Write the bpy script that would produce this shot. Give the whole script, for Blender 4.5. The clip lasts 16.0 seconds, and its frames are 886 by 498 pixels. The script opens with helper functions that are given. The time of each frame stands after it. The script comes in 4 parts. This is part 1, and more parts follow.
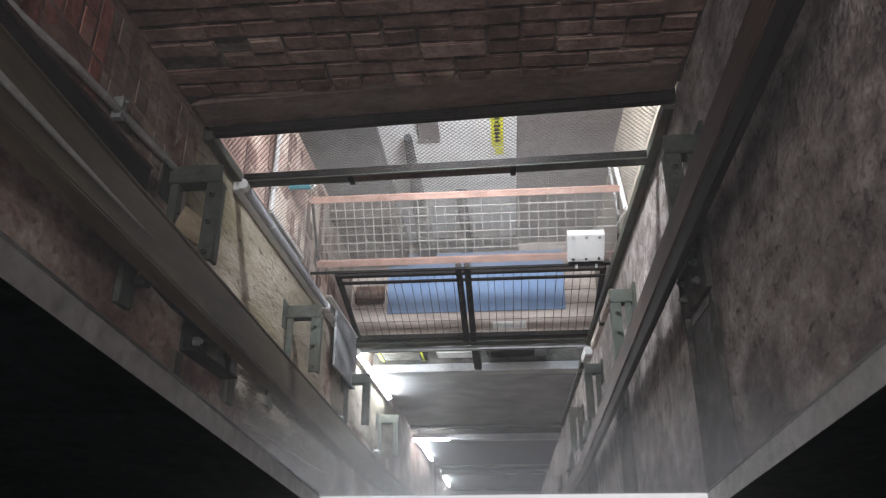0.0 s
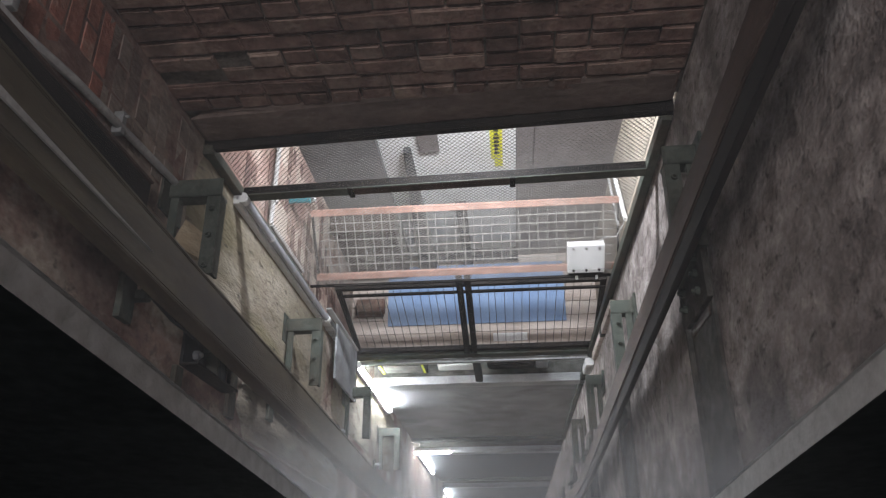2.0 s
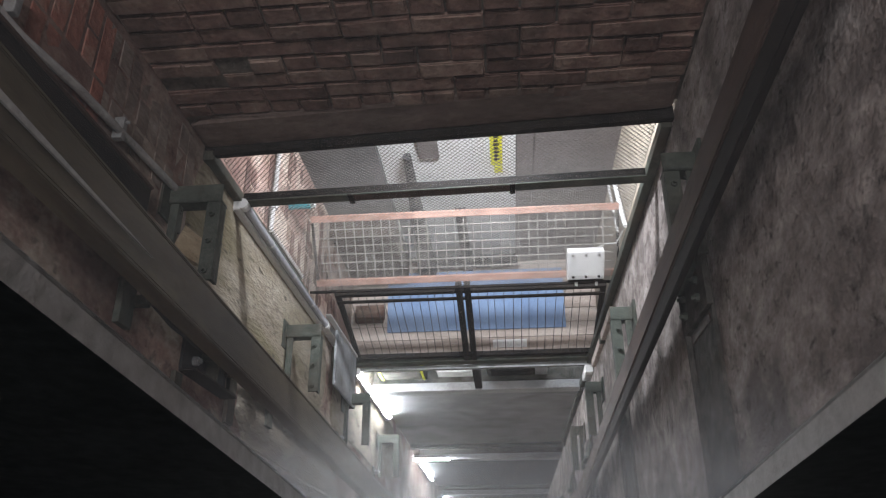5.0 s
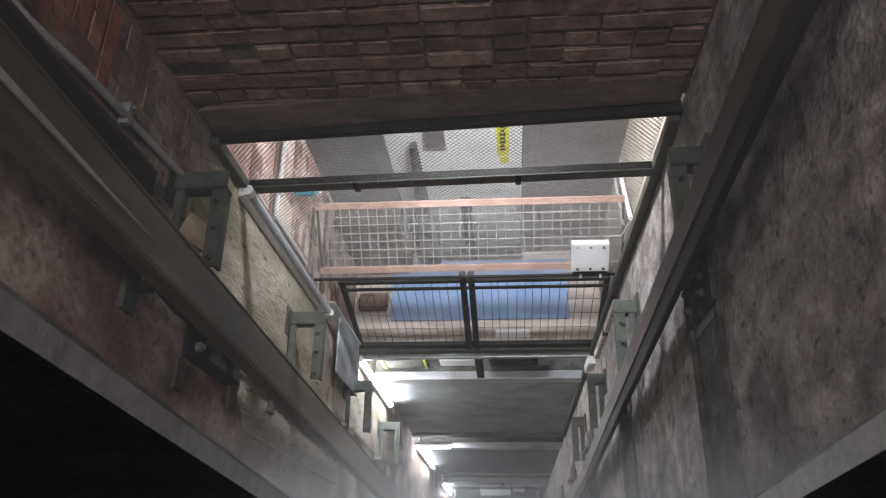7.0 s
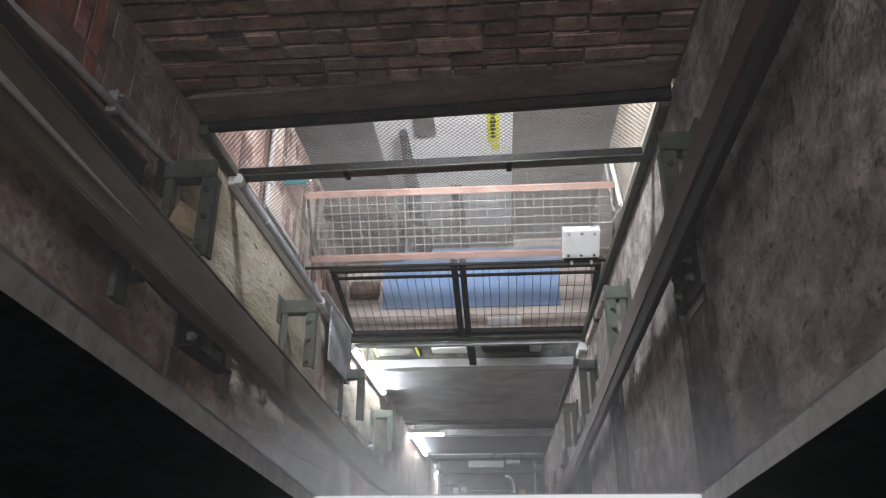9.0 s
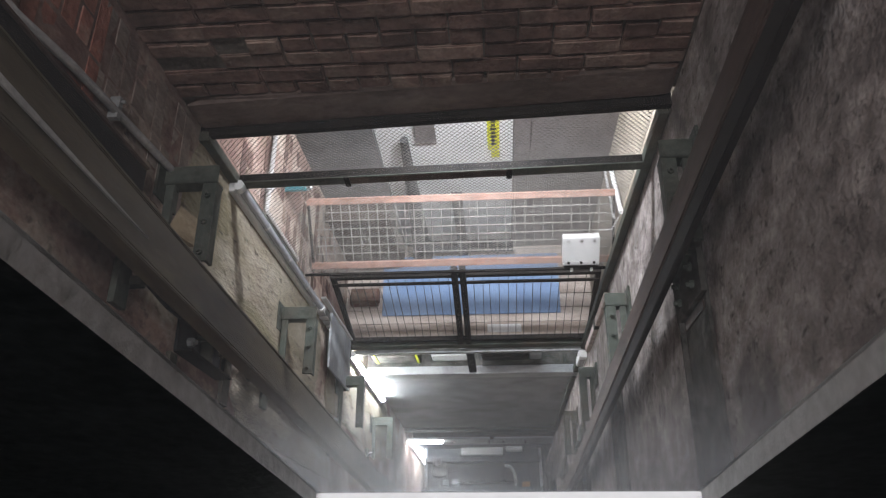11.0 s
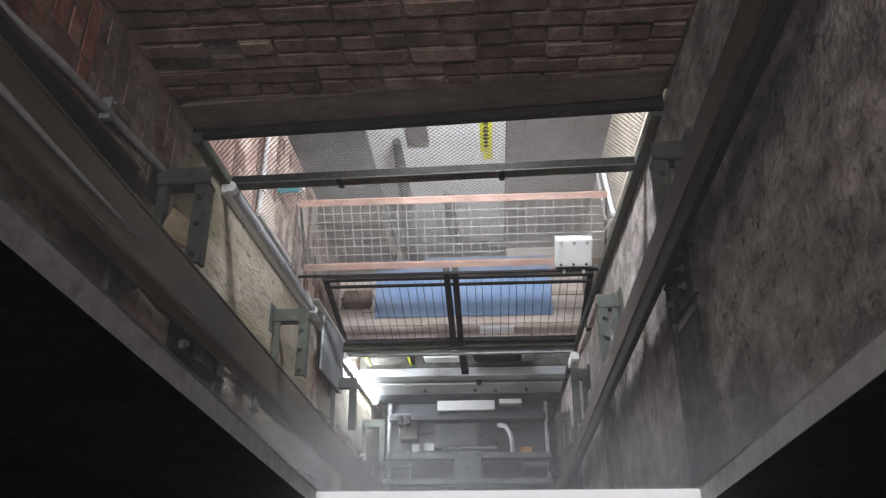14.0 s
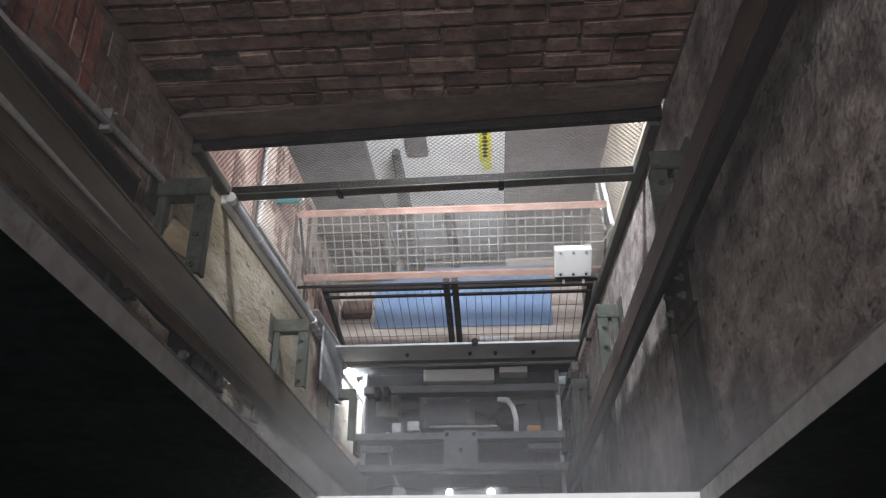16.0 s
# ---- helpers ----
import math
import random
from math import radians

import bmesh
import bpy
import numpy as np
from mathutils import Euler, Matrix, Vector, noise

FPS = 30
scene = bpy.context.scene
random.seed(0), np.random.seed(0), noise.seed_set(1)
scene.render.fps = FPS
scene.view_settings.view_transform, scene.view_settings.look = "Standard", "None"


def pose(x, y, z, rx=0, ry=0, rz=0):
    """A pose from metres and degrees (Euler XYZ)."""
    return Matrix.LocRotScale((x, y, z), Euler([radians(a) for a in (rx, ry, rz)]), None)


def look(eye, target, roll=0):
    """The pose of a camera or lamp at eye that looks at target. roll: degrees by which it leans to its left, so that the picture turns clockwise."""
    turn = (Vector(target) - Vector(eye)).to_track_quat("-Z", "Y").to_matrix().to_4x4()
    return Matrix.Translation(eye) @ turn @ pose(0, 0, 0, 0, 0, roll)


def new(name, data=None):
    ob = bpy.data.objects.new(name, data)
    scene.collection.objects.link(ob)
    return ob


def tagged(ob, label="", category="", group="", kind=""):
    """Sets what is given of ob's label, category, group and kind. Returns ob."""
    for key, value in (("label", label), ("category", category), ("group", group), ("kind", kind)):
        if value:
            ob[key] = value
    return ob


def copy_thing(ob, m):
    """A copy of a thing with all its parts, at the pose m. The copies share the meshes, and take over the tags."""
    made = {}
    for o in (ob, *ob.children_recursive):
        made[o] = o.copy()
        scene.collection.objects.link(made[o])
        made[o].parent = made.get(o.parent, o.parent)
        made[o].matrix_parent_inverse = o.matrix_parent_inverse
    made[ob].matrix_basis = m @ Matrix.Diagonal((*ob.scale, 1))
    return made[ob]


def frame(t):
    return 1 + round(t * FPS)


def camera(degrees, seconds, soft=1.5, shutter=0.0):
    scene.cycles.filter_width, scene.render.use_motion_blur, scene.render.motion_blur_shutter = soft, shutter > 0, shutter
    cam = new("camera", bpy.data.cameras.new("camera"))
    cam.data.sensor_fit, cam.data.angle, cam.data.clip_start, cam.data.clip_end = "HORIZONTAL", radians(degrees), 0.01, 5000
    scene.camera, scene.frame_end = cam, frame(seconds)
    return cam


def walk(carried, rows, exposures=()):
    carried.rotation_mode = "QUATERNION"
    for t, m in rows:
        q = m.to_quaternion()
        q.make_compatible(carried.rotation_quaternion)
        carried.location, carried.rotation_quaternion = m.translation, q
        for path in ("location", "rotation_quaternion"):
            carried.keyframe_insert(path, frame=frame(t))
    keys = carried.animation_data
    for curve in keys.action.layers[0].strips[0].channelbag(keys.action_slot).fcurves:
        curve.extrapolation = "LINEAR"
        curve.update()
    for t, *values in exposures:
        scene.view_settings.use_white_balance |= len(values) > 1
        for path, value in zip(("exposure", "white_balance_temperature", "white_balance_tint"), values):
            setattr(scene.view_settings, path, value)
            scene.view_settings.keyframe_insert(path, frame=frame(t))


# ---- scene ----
cam = camera(61.3, 16.0, soft=1.2)
PATH = [
    (0, (0.244, -1.609, 5.316), (0.092, -0.808, 3.49), -11.8),
    (0.5, (0.244, -1.611, 5.316), (0.087, -0.803, 3.494), -12.0),
    (1, (0.245, -1.613, 5.32), (0.089, -0.794, 3.502), -11.9),
    (1.5, (0.244, -1.614, 5.32), (0.09, -0.785, 3.507), -11.8),
    (2, (0.244, -1.61, 5.317), (0.093, -0.779, 3.504), -11.8),
    (2.5, (0.244, -1.611, 5.318), (0.093, -0.777, 3.507), -11.9),
    (3, (0.244, -1.611, 5.319), (0.092, -0.773, 3.509), -11.8),
    (3.5, (0.241, -1.612, 5.32), (0.094, -0.770, 3.511), -11.4),
    (6, (0.244, -1.606, 5.315), (0.087, -0.7595, 3.510), -11.6),
    (6.5, (0.239, -1.600, 5.316), (0.064, -0.7735, 3.5035), -12.3),
    (7, (0.243, -1.601, 5.317), (0.081, -0.7838, 3.499), -11.5),
    (7.5, (0.244, -1.607, 5.316), (0.093, -0.84, 3.476), -11.6),
    (8, (0.244, -1.607, 5.316), (0.104, -0.832, 3.478), -11.0),
    (8.5, (0.244, -1.607, 5.314), (0.106, -0.819, 3.481), -10.8),
    (9, (0.244, -1.607, 5.316), (0.104, -0.817, 3.483), -10.9),
    (11.5, (0.243, -1.612, 5.318), (0.105, -0.802, 3.495), -10.4),
    (12, (0.243, -1.61, 5.316), (0.121, -0.81, 3.487), -9.6),
    (12.5, (0.243, -1.608, 5.313), (0.121, -0.81, 3.483), -9.8),
    (13, (0.243, -1.609, 5.314), (0.126, -0.82, 3.48), -9.5),
    (13.5, (0.241, -1.611, 5.315), (0.12, -0.815, 3.484), -9.5),
    (14, (0.24, -1.613, 5.318), (0.122, -0.8, 3.495), -9.1),
    (14.5, (0.239, -1.617, 5.321), (0.122, -0.793, 3.503), -9.0),
    (15, (0.239, -1.618, 5.321), (0.125, -0.797, 3.501), -8.9),
    (15.5, (0.241, -1.615, 5.317), (0.123, -0.797, 3.496), -9.2),
    (16, (0.24, -1.616, 5.319), (0.124, -0.777, 3.507), -8.9),
]
walk(cam, [(t, look(e, a, r)) for t, e, a, r in PATH])

# ---- light ----
world = bpy.data.worlds.new("world")
scene.world = world
world.use_nodes = True
world.node_tree.nodes["Background"].inputs[0].default_value = (0.5, 0.6, 0.8, 1)
world.node_tree.nodes["Background"].inputs[1].default_value = 0.02
scene.view_settings.exposure = 0.3
scene.view_settings.use_white_balance = True
scene.view_settings.white_balance_temperature = 6320


def area(name, m, sx, sy, watts, colour):
    data = bpy.data.lights.new(name, "AREA")
    data.shape, data.size, data.size_y, data.energy, data.color = "RECTANGLE", sx, sy, watts, colour
    ob = new(name, data)
    ob.matrix_world = m
    return ob


COOL = (0.87, 0.94, 1.0)
area("landing_light", pose(0.16, 0.46, 2.86, 0, 0, 0), 0.4, 0.12, 66, (0.92, 0.95, 1.0))
area("lower_landing_light", pose(0.1, 0.5, -0.42), 1.2, 0.12, 20, COOL)
area("shaft_top_light", pose(0.15, -0.98, 7.55), 0.9, 0.12, 43, (1.0, 0.965, 0.985))

# Unseen fill lamp, added to lift the black on the door's near side.
area("lobby_light", pose(0.0, -2.5, 7.6), 0.6, 0.12, 1.0, COOL)


# ---- materials ----
def material(name, stops, rough=0.8, metal=0.0, scale=6.0, fine=60.0, bump=0.4, dirt=(0.05, 0.04, 0.03), dirty=0.35,
             stretch=(1, 1, 1), piece=0.0, depth=0.01, pits=0.0, spec=0.4):
    """Base colours from a coarse noise, a fine grain over them, blotches of dirt, and relief."""
    m = bpy.data.materials.new(name)
    m.use_nodes = True
    nt = m.node_tree
    n, k = nt.nodes, nt.links.new
    bsdf = n["Principled BSDF"]
    co = n.new("ShaderNodeTexCoord")
    mp = n.new("ShaderNodeMapping")
    mp.inputs["Scale"].default_value = stretch
    geo = n.new("ShaderNodeNewGeometry")
    k(geo.outputs["Position"], mp.inputs[0])
    a = n.new("ShaderNodeTexNoise")
    a.inputs["Scale"].default_value, a.inputs["Detail"].default_value, a.inputs["Roughness"].default_value = scale, 8, 0.65
    k(mp.outputs[0], a.inputs["Vector"])
    ramp = n.new("ShaderNodeValToRGB")
    while len(ramp.color_ramp.elements) < len(stops):
        ramp.color_ramp.elements.new(0.5)
    for e, (p, c) in zip(ramp.color_ramp.elements, stops):
        e.position, e.color = p, (*c, 1)
    if piece:
        info = n.new("ShaderNodeObjectInfo")
        add = n.new("ShaderNodeMath")
        add.operation = "MULTIPLY_ADD"
        k(info.outputs["Random"], add.inputs[0])
        add.inputs[1].default_value = piece
        sub = n.new("ShaderNodeMath")
        sub.operation = "SUBTRACT"
        k(a.outputs["Fac"], sub.inputs[0])
        sub.inputs[1].default_value = piece / 2
        k(sub.outputs[0], add.inputs[2])
        k(add.outputs[0], ramp.inputs[0])
    else:
        k(a.outputs["Fac"], ramp.inputs[0])
    b = n.new("ShaderNodeTexNoise")
    b.inputs["Scale"].default_value, b.inputs["Detail"].default_value = fine, 5
    k(mp.outputs[0], b.inputs["Vector"])
    c = n.new("ShaderNodeTexNoise")
    c.inputs["Scale"].default_value, c.inputs["Detail"].default_value, c.inputs["Distortion"].default_value = scale * 0.45, 6, 0.6
    k(mp.outputs[0], c.inputs["Vector"])
    cr = n.new("ShaderNodeValToRGB")
    cr.color_ramp.elements[0].position, cr.color_ramp.elements[1].position = 0.46, 0.68
    k(c.outputs["Fac"], cr.inputs[0])
    f = n.new("ShaderNodeMath")
    f.operation = "MULTIPLY"
    k(cr.outputs[0], f.inputs[0])
    f.inputs[1].default_value = dirty
    mix = n.new("ShaderNodeMixRGB")
    k(f.outputs[0], mix.inputs[0])
    k(ramp.outputs[0], mix.inputs[1])
    mix.inputs[2].default_value = (*dirt, 1)
    grain = n.new("ShaderNodeMixRGB")
    grain.blend_type = "OVERLAY"
    grain.inputs[0].default_value = 0.45
    k(mix.outputs[0], grain.inputs[1])
    k(b.outputs["Fac"], grain.inputs[2])
    last = grain
    if pits:
        p = n.new("ShaderNodeTexNoise")
        p.inputs["Scale"].default_value, p.inputs["Detail"].default_value, p.inputs["Roughness"].default_value = 23, 6, 0.7
        k(mp.outputs[0], p.inputs["Vector"])
        pr = n.new("ShaderNodeMapRange")
        pr.inputs["From Min"].default_value, pr.inputs["From Max"].default_value = 0.56, 0.68
        pr.inputs["To Max"].default_value = pits
        k(p.outputs["Fac"], pr.inputs["Value"])
        last = n.new("ShaderNodeMixRGB")
        k(pr.outputs[0], last.inputs[0])
        k(grain.outputs[0], last.inputs[1])
        last.inputs[2].default_value = (0.03, 0.024, 0.02, 1)
    k(last.outputs[0], bsdf.inputs["Base Color"])
    rr = n.new("ShaderNodeMath")
    rr.operation = "MULTIPLY_ADD"
    k(b.outputs["Fac"], rr.inputs[0])
    rr.inputs[1].default_value, rr.inputs[2].default_value = 0.25, max(0.0, rough - 0.12)
    k(rr.outputs[0], bsdf.inputs["Roughness"])
    bsdf.inputs["Metallic"].default_value = metal
    bsdf.inputs["Specular IOR Level"].default_value = spec
    if bump:
        h = n.new("ShaderNodeMath")
        h.operation = "MULTIPLY_ADD"
        k(a.outputs["Fac"], h.inputs[0])
        h.inputs[1].default_value = 1.6
        k(b.outputs["Fac"], h.inputs[2])
        bp = n.new("ShaderNodeBump")
        bp.inputs["Strength"].default_value, bp.inputs["Distance"].default_value = bump, depth
        k(h.outputs[0], bp.inputs["Height"])
        k(bp.outputs[0], bsdf.inputs["Normal"])
    return m


def glow(name, colour, strength):
    m = bpy.data.materials.new(name)
    m.use_nodes = True
    b = m.node_tree.nodes["Principled BSDF"]
    b.inputs["Base Color"].default_value = (0.8, 0.8, 0.8, 1)
    b.inputs["Emission Color"].default_value = (*colour, 1)
    b.inputs["Emission Strength"].default_value = strength
    return m


BRICK_FAR = material("brown_brick", [(0.28, (0.12, 0.068, 0.055)), (0.5, (0.235, 0.143, 0.115)), (0.75, (0.37, 0.272, 0.215))], 0.9, piece=0.28, scale=9, dirty=0.5, bump=0.7)
BRICK_RED = material("red_brick", [(0.3, (0.22, 0.085, 0.06)), (0.55, (0.36, 0.15, 0.11)), (0.75, (0.42, 0.30, 0.24))], 0.9, piece=0.35, scale=8, dirty=0.4, bump=0.6)
MORTAR = material("old_mortar", [(0.3, (0.10, 0.085, 0.07)), (0.7, (0.22, 0.19, 0.16))], 0.95, scale=14, bump=0.8)
LEFT_WALL = material("patched_plaster", [(0.36, (0.18, 0.098, 0.08)), (0.47, (0.33, 0.225, 0.185)), (0.56, (0.49, 0.41, 0.335)), (0.70, (0.61, 0.54, 0.46))], 0.92, scale=3.6, fine=48, dirty=0.6, dirt=(0.10, 0.065, 0.055), bump=0.5, stretch=(1, 1, 0.7), depth=0.012, pits=0.6)
RIGHT_WALL = material("rough_render", [(0.32, (0.15, 0.125, 0.115)), (0.45, (0.29, 0.25, 0.232)), (0.55, (0.40, 0.352, 0.33)), (0.68, (0.58, 0.52, 0.49))], 0.93, scale=9, fine=60, dirty=0.7, dirt=(0.10, 0.08, 0.075), bump=0.6, stretch=(1, 1.1, 0.85), depth=0.012, pits=0.85)
CONCRETE = material("brown_concrete", [(0.35, (0.18, 0.145, 0.125)), (0.65, (0.31, 0.26, 0.225))], 0.9, scale=5, bump=0.4)
LINTEL_BROWN = material("stained_brown_concrete", [(0.32, (0.10, 0.07, 0.058)), (0.52, (0.18, 0.132, 0.112)), (0.72, (0.27, 0.21, 0.18))], 0.92, scale=6, fine=50, dirty=0.5, bump=0.5, stretch=(0.5, 1, 1))
STEEL_GREEN = material("greygreen_steel", [(0.35, (0.05, 0.057, 0.048)), (0.62, (0.095, 0.107, 0.09)), (0.8, (0.15, 0.16, 0.138))], 0.6, metal=0.0, scale=7, dirt=(0.10, 0.06, 0.04), dirty=0.45, bump=0.15, spec=0.15)
RAIL_BROWN = material("rust_brown_rail", [(0.35, (0.055, 0.036, 0.030)), (0.65, (0.13, 0.085, 0.07))], 0.6, metal=0.0, scale=6, dirty=0.4, bump=0.2, stretch=(1, 1, 0.3), spec=0.15)
DIRTY_STEEL = material("dirty_grey_steel", [(0.32, (0.035, 0.034, 0.03)), (0.5, (0.09, 0.088, 0.08)), (0.72, (0.19, 0.18, 0.165))], 0.85, scale=13, dirty=0.6, bump=0.6, spec=0.2)
BRICK_DULL = material("soot_brown_brick", [(0.3, (0.085, 0.044, 0.036)), (0.55, (0.16, 0.092, 0.073)), (0.75, (0.25, 0.185, 0.145))], 0.9, piece=0.3, scale=8, dirty=0.5, bump=0.6)
MORTAR_SMEAR = material("grey_brown_smear", [(0.3, (0.17, 0.13, 0.11)), (0.5, (0.28, 0.225, 0.19)), (0.72, (0.40, 0.34, 0.29))], 0.93, scale=8, fine=60, dirty=0.55, dirt=(0.12, 0.07, 0.055), bump=0.6, depth=0.012, pits=0.5, stretch=(1, 1, 0.5), piece=0.2)
PLASTER = material("pale_plaster", [(0.3, (0.22, 0.18, 0.14)), (0.5, (0.33, 0.285, 0.225)), (0.75, (0.46, 0.41, 0.335))], 0.9, scale=5, fine=60, dirty=0.75, dirt=(0.15, 0.125, 0.06), bump=0.6, depth=0.015, pits=0.8, stretch=(1, 1.3, 0.4))
POLISHED = material("polished_steel", [(0.3, (0.6, 0.6, 0.6)), (0.7, (0.72, 0.72, 0.72))], 0.22, metal=1.0, scale=8, dirty=0.1, bump=0)
BROWN_DARK = material("dark_brown_board", [(0.3, (0.03, 0.022, 0.018)), (0.7, (0.075, 0.055, 0.042))], 0.7, scale=6, dirty=0.3, bump=0.1)
STEEL_DARK = material("near_black_steel", [(0.35, (0.010, 0.009, 0.009)), (0.65, (0.030, 0.026, 0.024))], 0.75, metal=0.0, scale=6, dirty=0.3, bump=0.2, stretch=(1, 1, 0.3), spec=0.15)
STEEL_RAIL = material("greasy_brown_rail", [(0.35, (0.062, 0.049, 0.031)), (0.55, (0.15, 0.123, 0.076)), (0.75, (0.26, 0.225, 0.145))], 0.45, metal=0.15, scale=5, dirty=0.6, bump=0.15, stretch=(1, 1, 0.25))
RUST = material("pink_primer", [(0.35, (0.30, 0.15, 0.11)), (0.6, (0.46, 0.27, 0.21)), (0.8, (0.52, 0.36, 0.29))], 0.7, scale=9, dirty=0.35, bump=0.2)
WIRE = material("galvanised_wire", [(0.3, (0.24, 0.225, 0.205)), (0.7, (0.36, 0.34, 0.315))], 0.6, metal=0.1, scale=10, bump=0)
STRAND = material("dull_expanded_metal", [(0.3, (0.14, 0.13, 0.118)), (0.7, (0.25, 0.235, 0.215))], 0.7, metal=0.0, scale=10, bump=0)
WIRE_DARK = material("dark_wire", [(0.3, (0.08, 0.08, 0.075)), (0.7, (0.16, 0.155, 0.145))], 0.5, metal=0.4, scale=10, bump=0)
GALV = material("galvanised_steel", [(0.3, (0.22, 0.225, 0.22)), (0.7, (0.38, 0.385, 0.38))], 0.5, metal=0.3, scale=12, dirty=0.3, bump=0.1)
WHITE = material("white_paint", [(0.3, (0.70, 0.70, 0.69)), (0.7, (0.82, 0.82, 0.81))], 0.5, scale=4, dirty=0.12, dirt=(0.4, 0.37, 0.33), bump=0.05)
GREY_PAINT = material("grey_wall_paint", [(0.35, (0.14, 0.14, 0.14)), (0.7, (0.20, 0.20, 0.20))], 0.75, scale=4, dirty=0.25, bump=0.1)
GREY_BLUE = material("bluegrey_paint", [(0.35, (0.28, 0.295, 0.31)), (0.7, (0.42, 0.435, 0.45))], 0.6, metal=0.0, scale=5, dirty=0.35, bump=0.1)
TAUPE = material("taupe_paint", [(0.35, (0.17, 0.15, 0.145)), (0.7, (0.23, 0.21, 0.20))], 0.8, scale=4, dirty=0.2, bump=0.1)
BEIGE = material("beige_plaster", [(0.35, (0.22, 0.185, 0.145)), (0.7, (0.34, 0.295, 0.235))], 0.85, scale=5, dirty=0.3, bump=0.2)
WOOD = material("worn_floorboard", [(0.3, (0.38, 0.31, 0.265)), (0.5, (0.56, 0.475, 0.415)), (0.75, (0.68, 0.60, 0.535))], 0.75, piece=0.3, scale=5, dirty=0.3, bump=0.2, stretch=(0.5, 4, 4))
TIMBER = material("raw_timber", [(0.3, (0.34, 0.26, 0.16)), (0.7, (0.52, 0.42, 0.28))], 0.8, scale=6, dirty=0.35, bump=0.3, stretch=(4, 4, 0.6))
BLUE = material("blue_mat", [(0.3, (0.20, 0.30, 0.50)), (0.7, (0.30, 0.41, 0.60))], 0.85, scale=3, fine=120, dirty=0.25, dirt=(0.3, 0.35, 0.42), bump=0.2)
BLACK = material("black_rubber", [(0.3, (0.012, 0.012, 0.013)), (0.7, (0.03, 0.03, 0.032))], 0.7, scale=8, dirty=0.1, bump=0.1)
YELLOW = material("yellow_sign", [(0.3, (0.62, 0.62, 0.03)), (0.7, (0.72, 0.70, 0.05))], 0.5, scale=6, dirty=0.1, bump=0)
PVC = material("grey_pvc", [(0.3, (0.36, 0.355, 0.345)), (0.7, (0.50, 0.49, 0.475))], 0.5, scale=8, dirty=0.35, bump=0.05)
CAR_GREY = material("car_grey_paint", [(0.3, (0.40, 0.41, 0.42)), (0.7, (0.55, 0.56, 0.57))], 0.5, metal=0.1, scale=5, dirty=0.35, bump=0.1)
CROSS_GREY = material("scuffed_blue_grey", [(0.35, (0.13, 0.145, 0.16)), (0.7, (0.22, 0.235, 0.25))], 0.6, scale=7, dirty=0.45, bump=0.15)
DARK_NAVY = material("dark_navy_steel", [(0.3, (0.03, 0.034, 0.038)), (0.7, (0.085, 0.09, 0.10))], 0.7, scale=3, dirty=0.4, bump=0.15)
ORANGE = material("orange_paint", [(0.3, (0.55, 0.24, 0.05)), (0.7, (0.65, 0.32, 0.08))], 0.6, scale=8, bump=0)
TURQ = material("turquoise_plastic", [(0.3, (0.03, 0.25, 0.30)), (0.7, (0.06, 0.34, 0.40))], 0.5, scale=8, bump=0)
STEEL_NEAR = material("window_steel", [(0.3, (0.48, 0.49, 0.48)), (0.7, (0.60, 0.61, 0.60))], 0.6, metal=0.2, scale=20, fine=200, dirty=0.3, bump=0.1)
TUBE_LIT = glow("lit_tube", (0.93, 0.97, 1.0), 150)
CAR_LAMP = glow("lit_bulb", (1.0, 0.98, 0.95), 14)

PERSPEX = bpy.data.materials.new("clear_diffuser")
PERSPEX.use_nodes = True
_b = PERSPEX.node_tree.nodes["Principled BSDF"]
_b.inputs["Base Color"].default_value = (0.62, 0.63, 0.67, 1)
_b.inputs["Roughness"].default_value = 0.25
_b.inputs["Transmission Weight"].default_value = 0.4


# ---- builders ----
def box(bm, lo, hi, m=None, bevel=0.0):
    r = bmesh.ops.create_cube(bm, size=1)
    vs = r["verts"]
    bmesh.ops.scale(bm, vec=[b - a for a, b in zip(lo, hi)], verts=vs)
    bmesh.ops.translate(bm, vec=[(a + b) / 2 for a, b in zip(lo, hi)], verts=vs)
    if bevel:
        es = list({e for v in vs for e in v.link_edges})
        out = bmesh.ops.bevel(bm, geom=es, offset=bevel, segments=2, affect="EDGES", profile=0.5)
        vs = list({v for f in out["faces"] for v in f.verts} | {v for v in vs if v.is_valid})
    if m is not None:
        bmesh.ops.transform(bm, matrix=m, verts=vs)
    return vs


def rod(bm, p, q, r, n=10, r2=None, cap=True):
    p, q = Vector(p), Vector(q)
    d = q - p
    m = Matrix.Translation((p + q) / 2) @ d.to_track_quat("Z", "Y").to_matrix().to_4x4()
    bmesh.ops.create_cone(bm, cap_ends=cap, segments=n, radius1=r, radius2=r if r2 is None else r2, depth=d.length, matrix=m)


def pipe(bm, pts, r, n=8):
    for a, b in zip(pts, pts[1:]):
        rod(bm, a, b, r, n)
    for p in pts[1:-1]:
        bmesh.ops.create_icosphere(bm, subdivisions=1, radius=r, matrix=Matrix.Translation(p))


def bolt(bm, p, axis=(0, 0, 1), r=0.011, h=0.012):
    p, a = Vector(p), Vector(axis)
    rod(bm, p, p + a * h, r, 6)
    rod(bm, p, p + a * (h + 0.012), r * 0.55, 8)


def mesh_of(name, bm, mat):
    me = bpy.data.meshes.new(name)
    bm.normal_update()
    bm.to_mesh(me)
    bm.free()
    me.materials.append(mat)
    return me


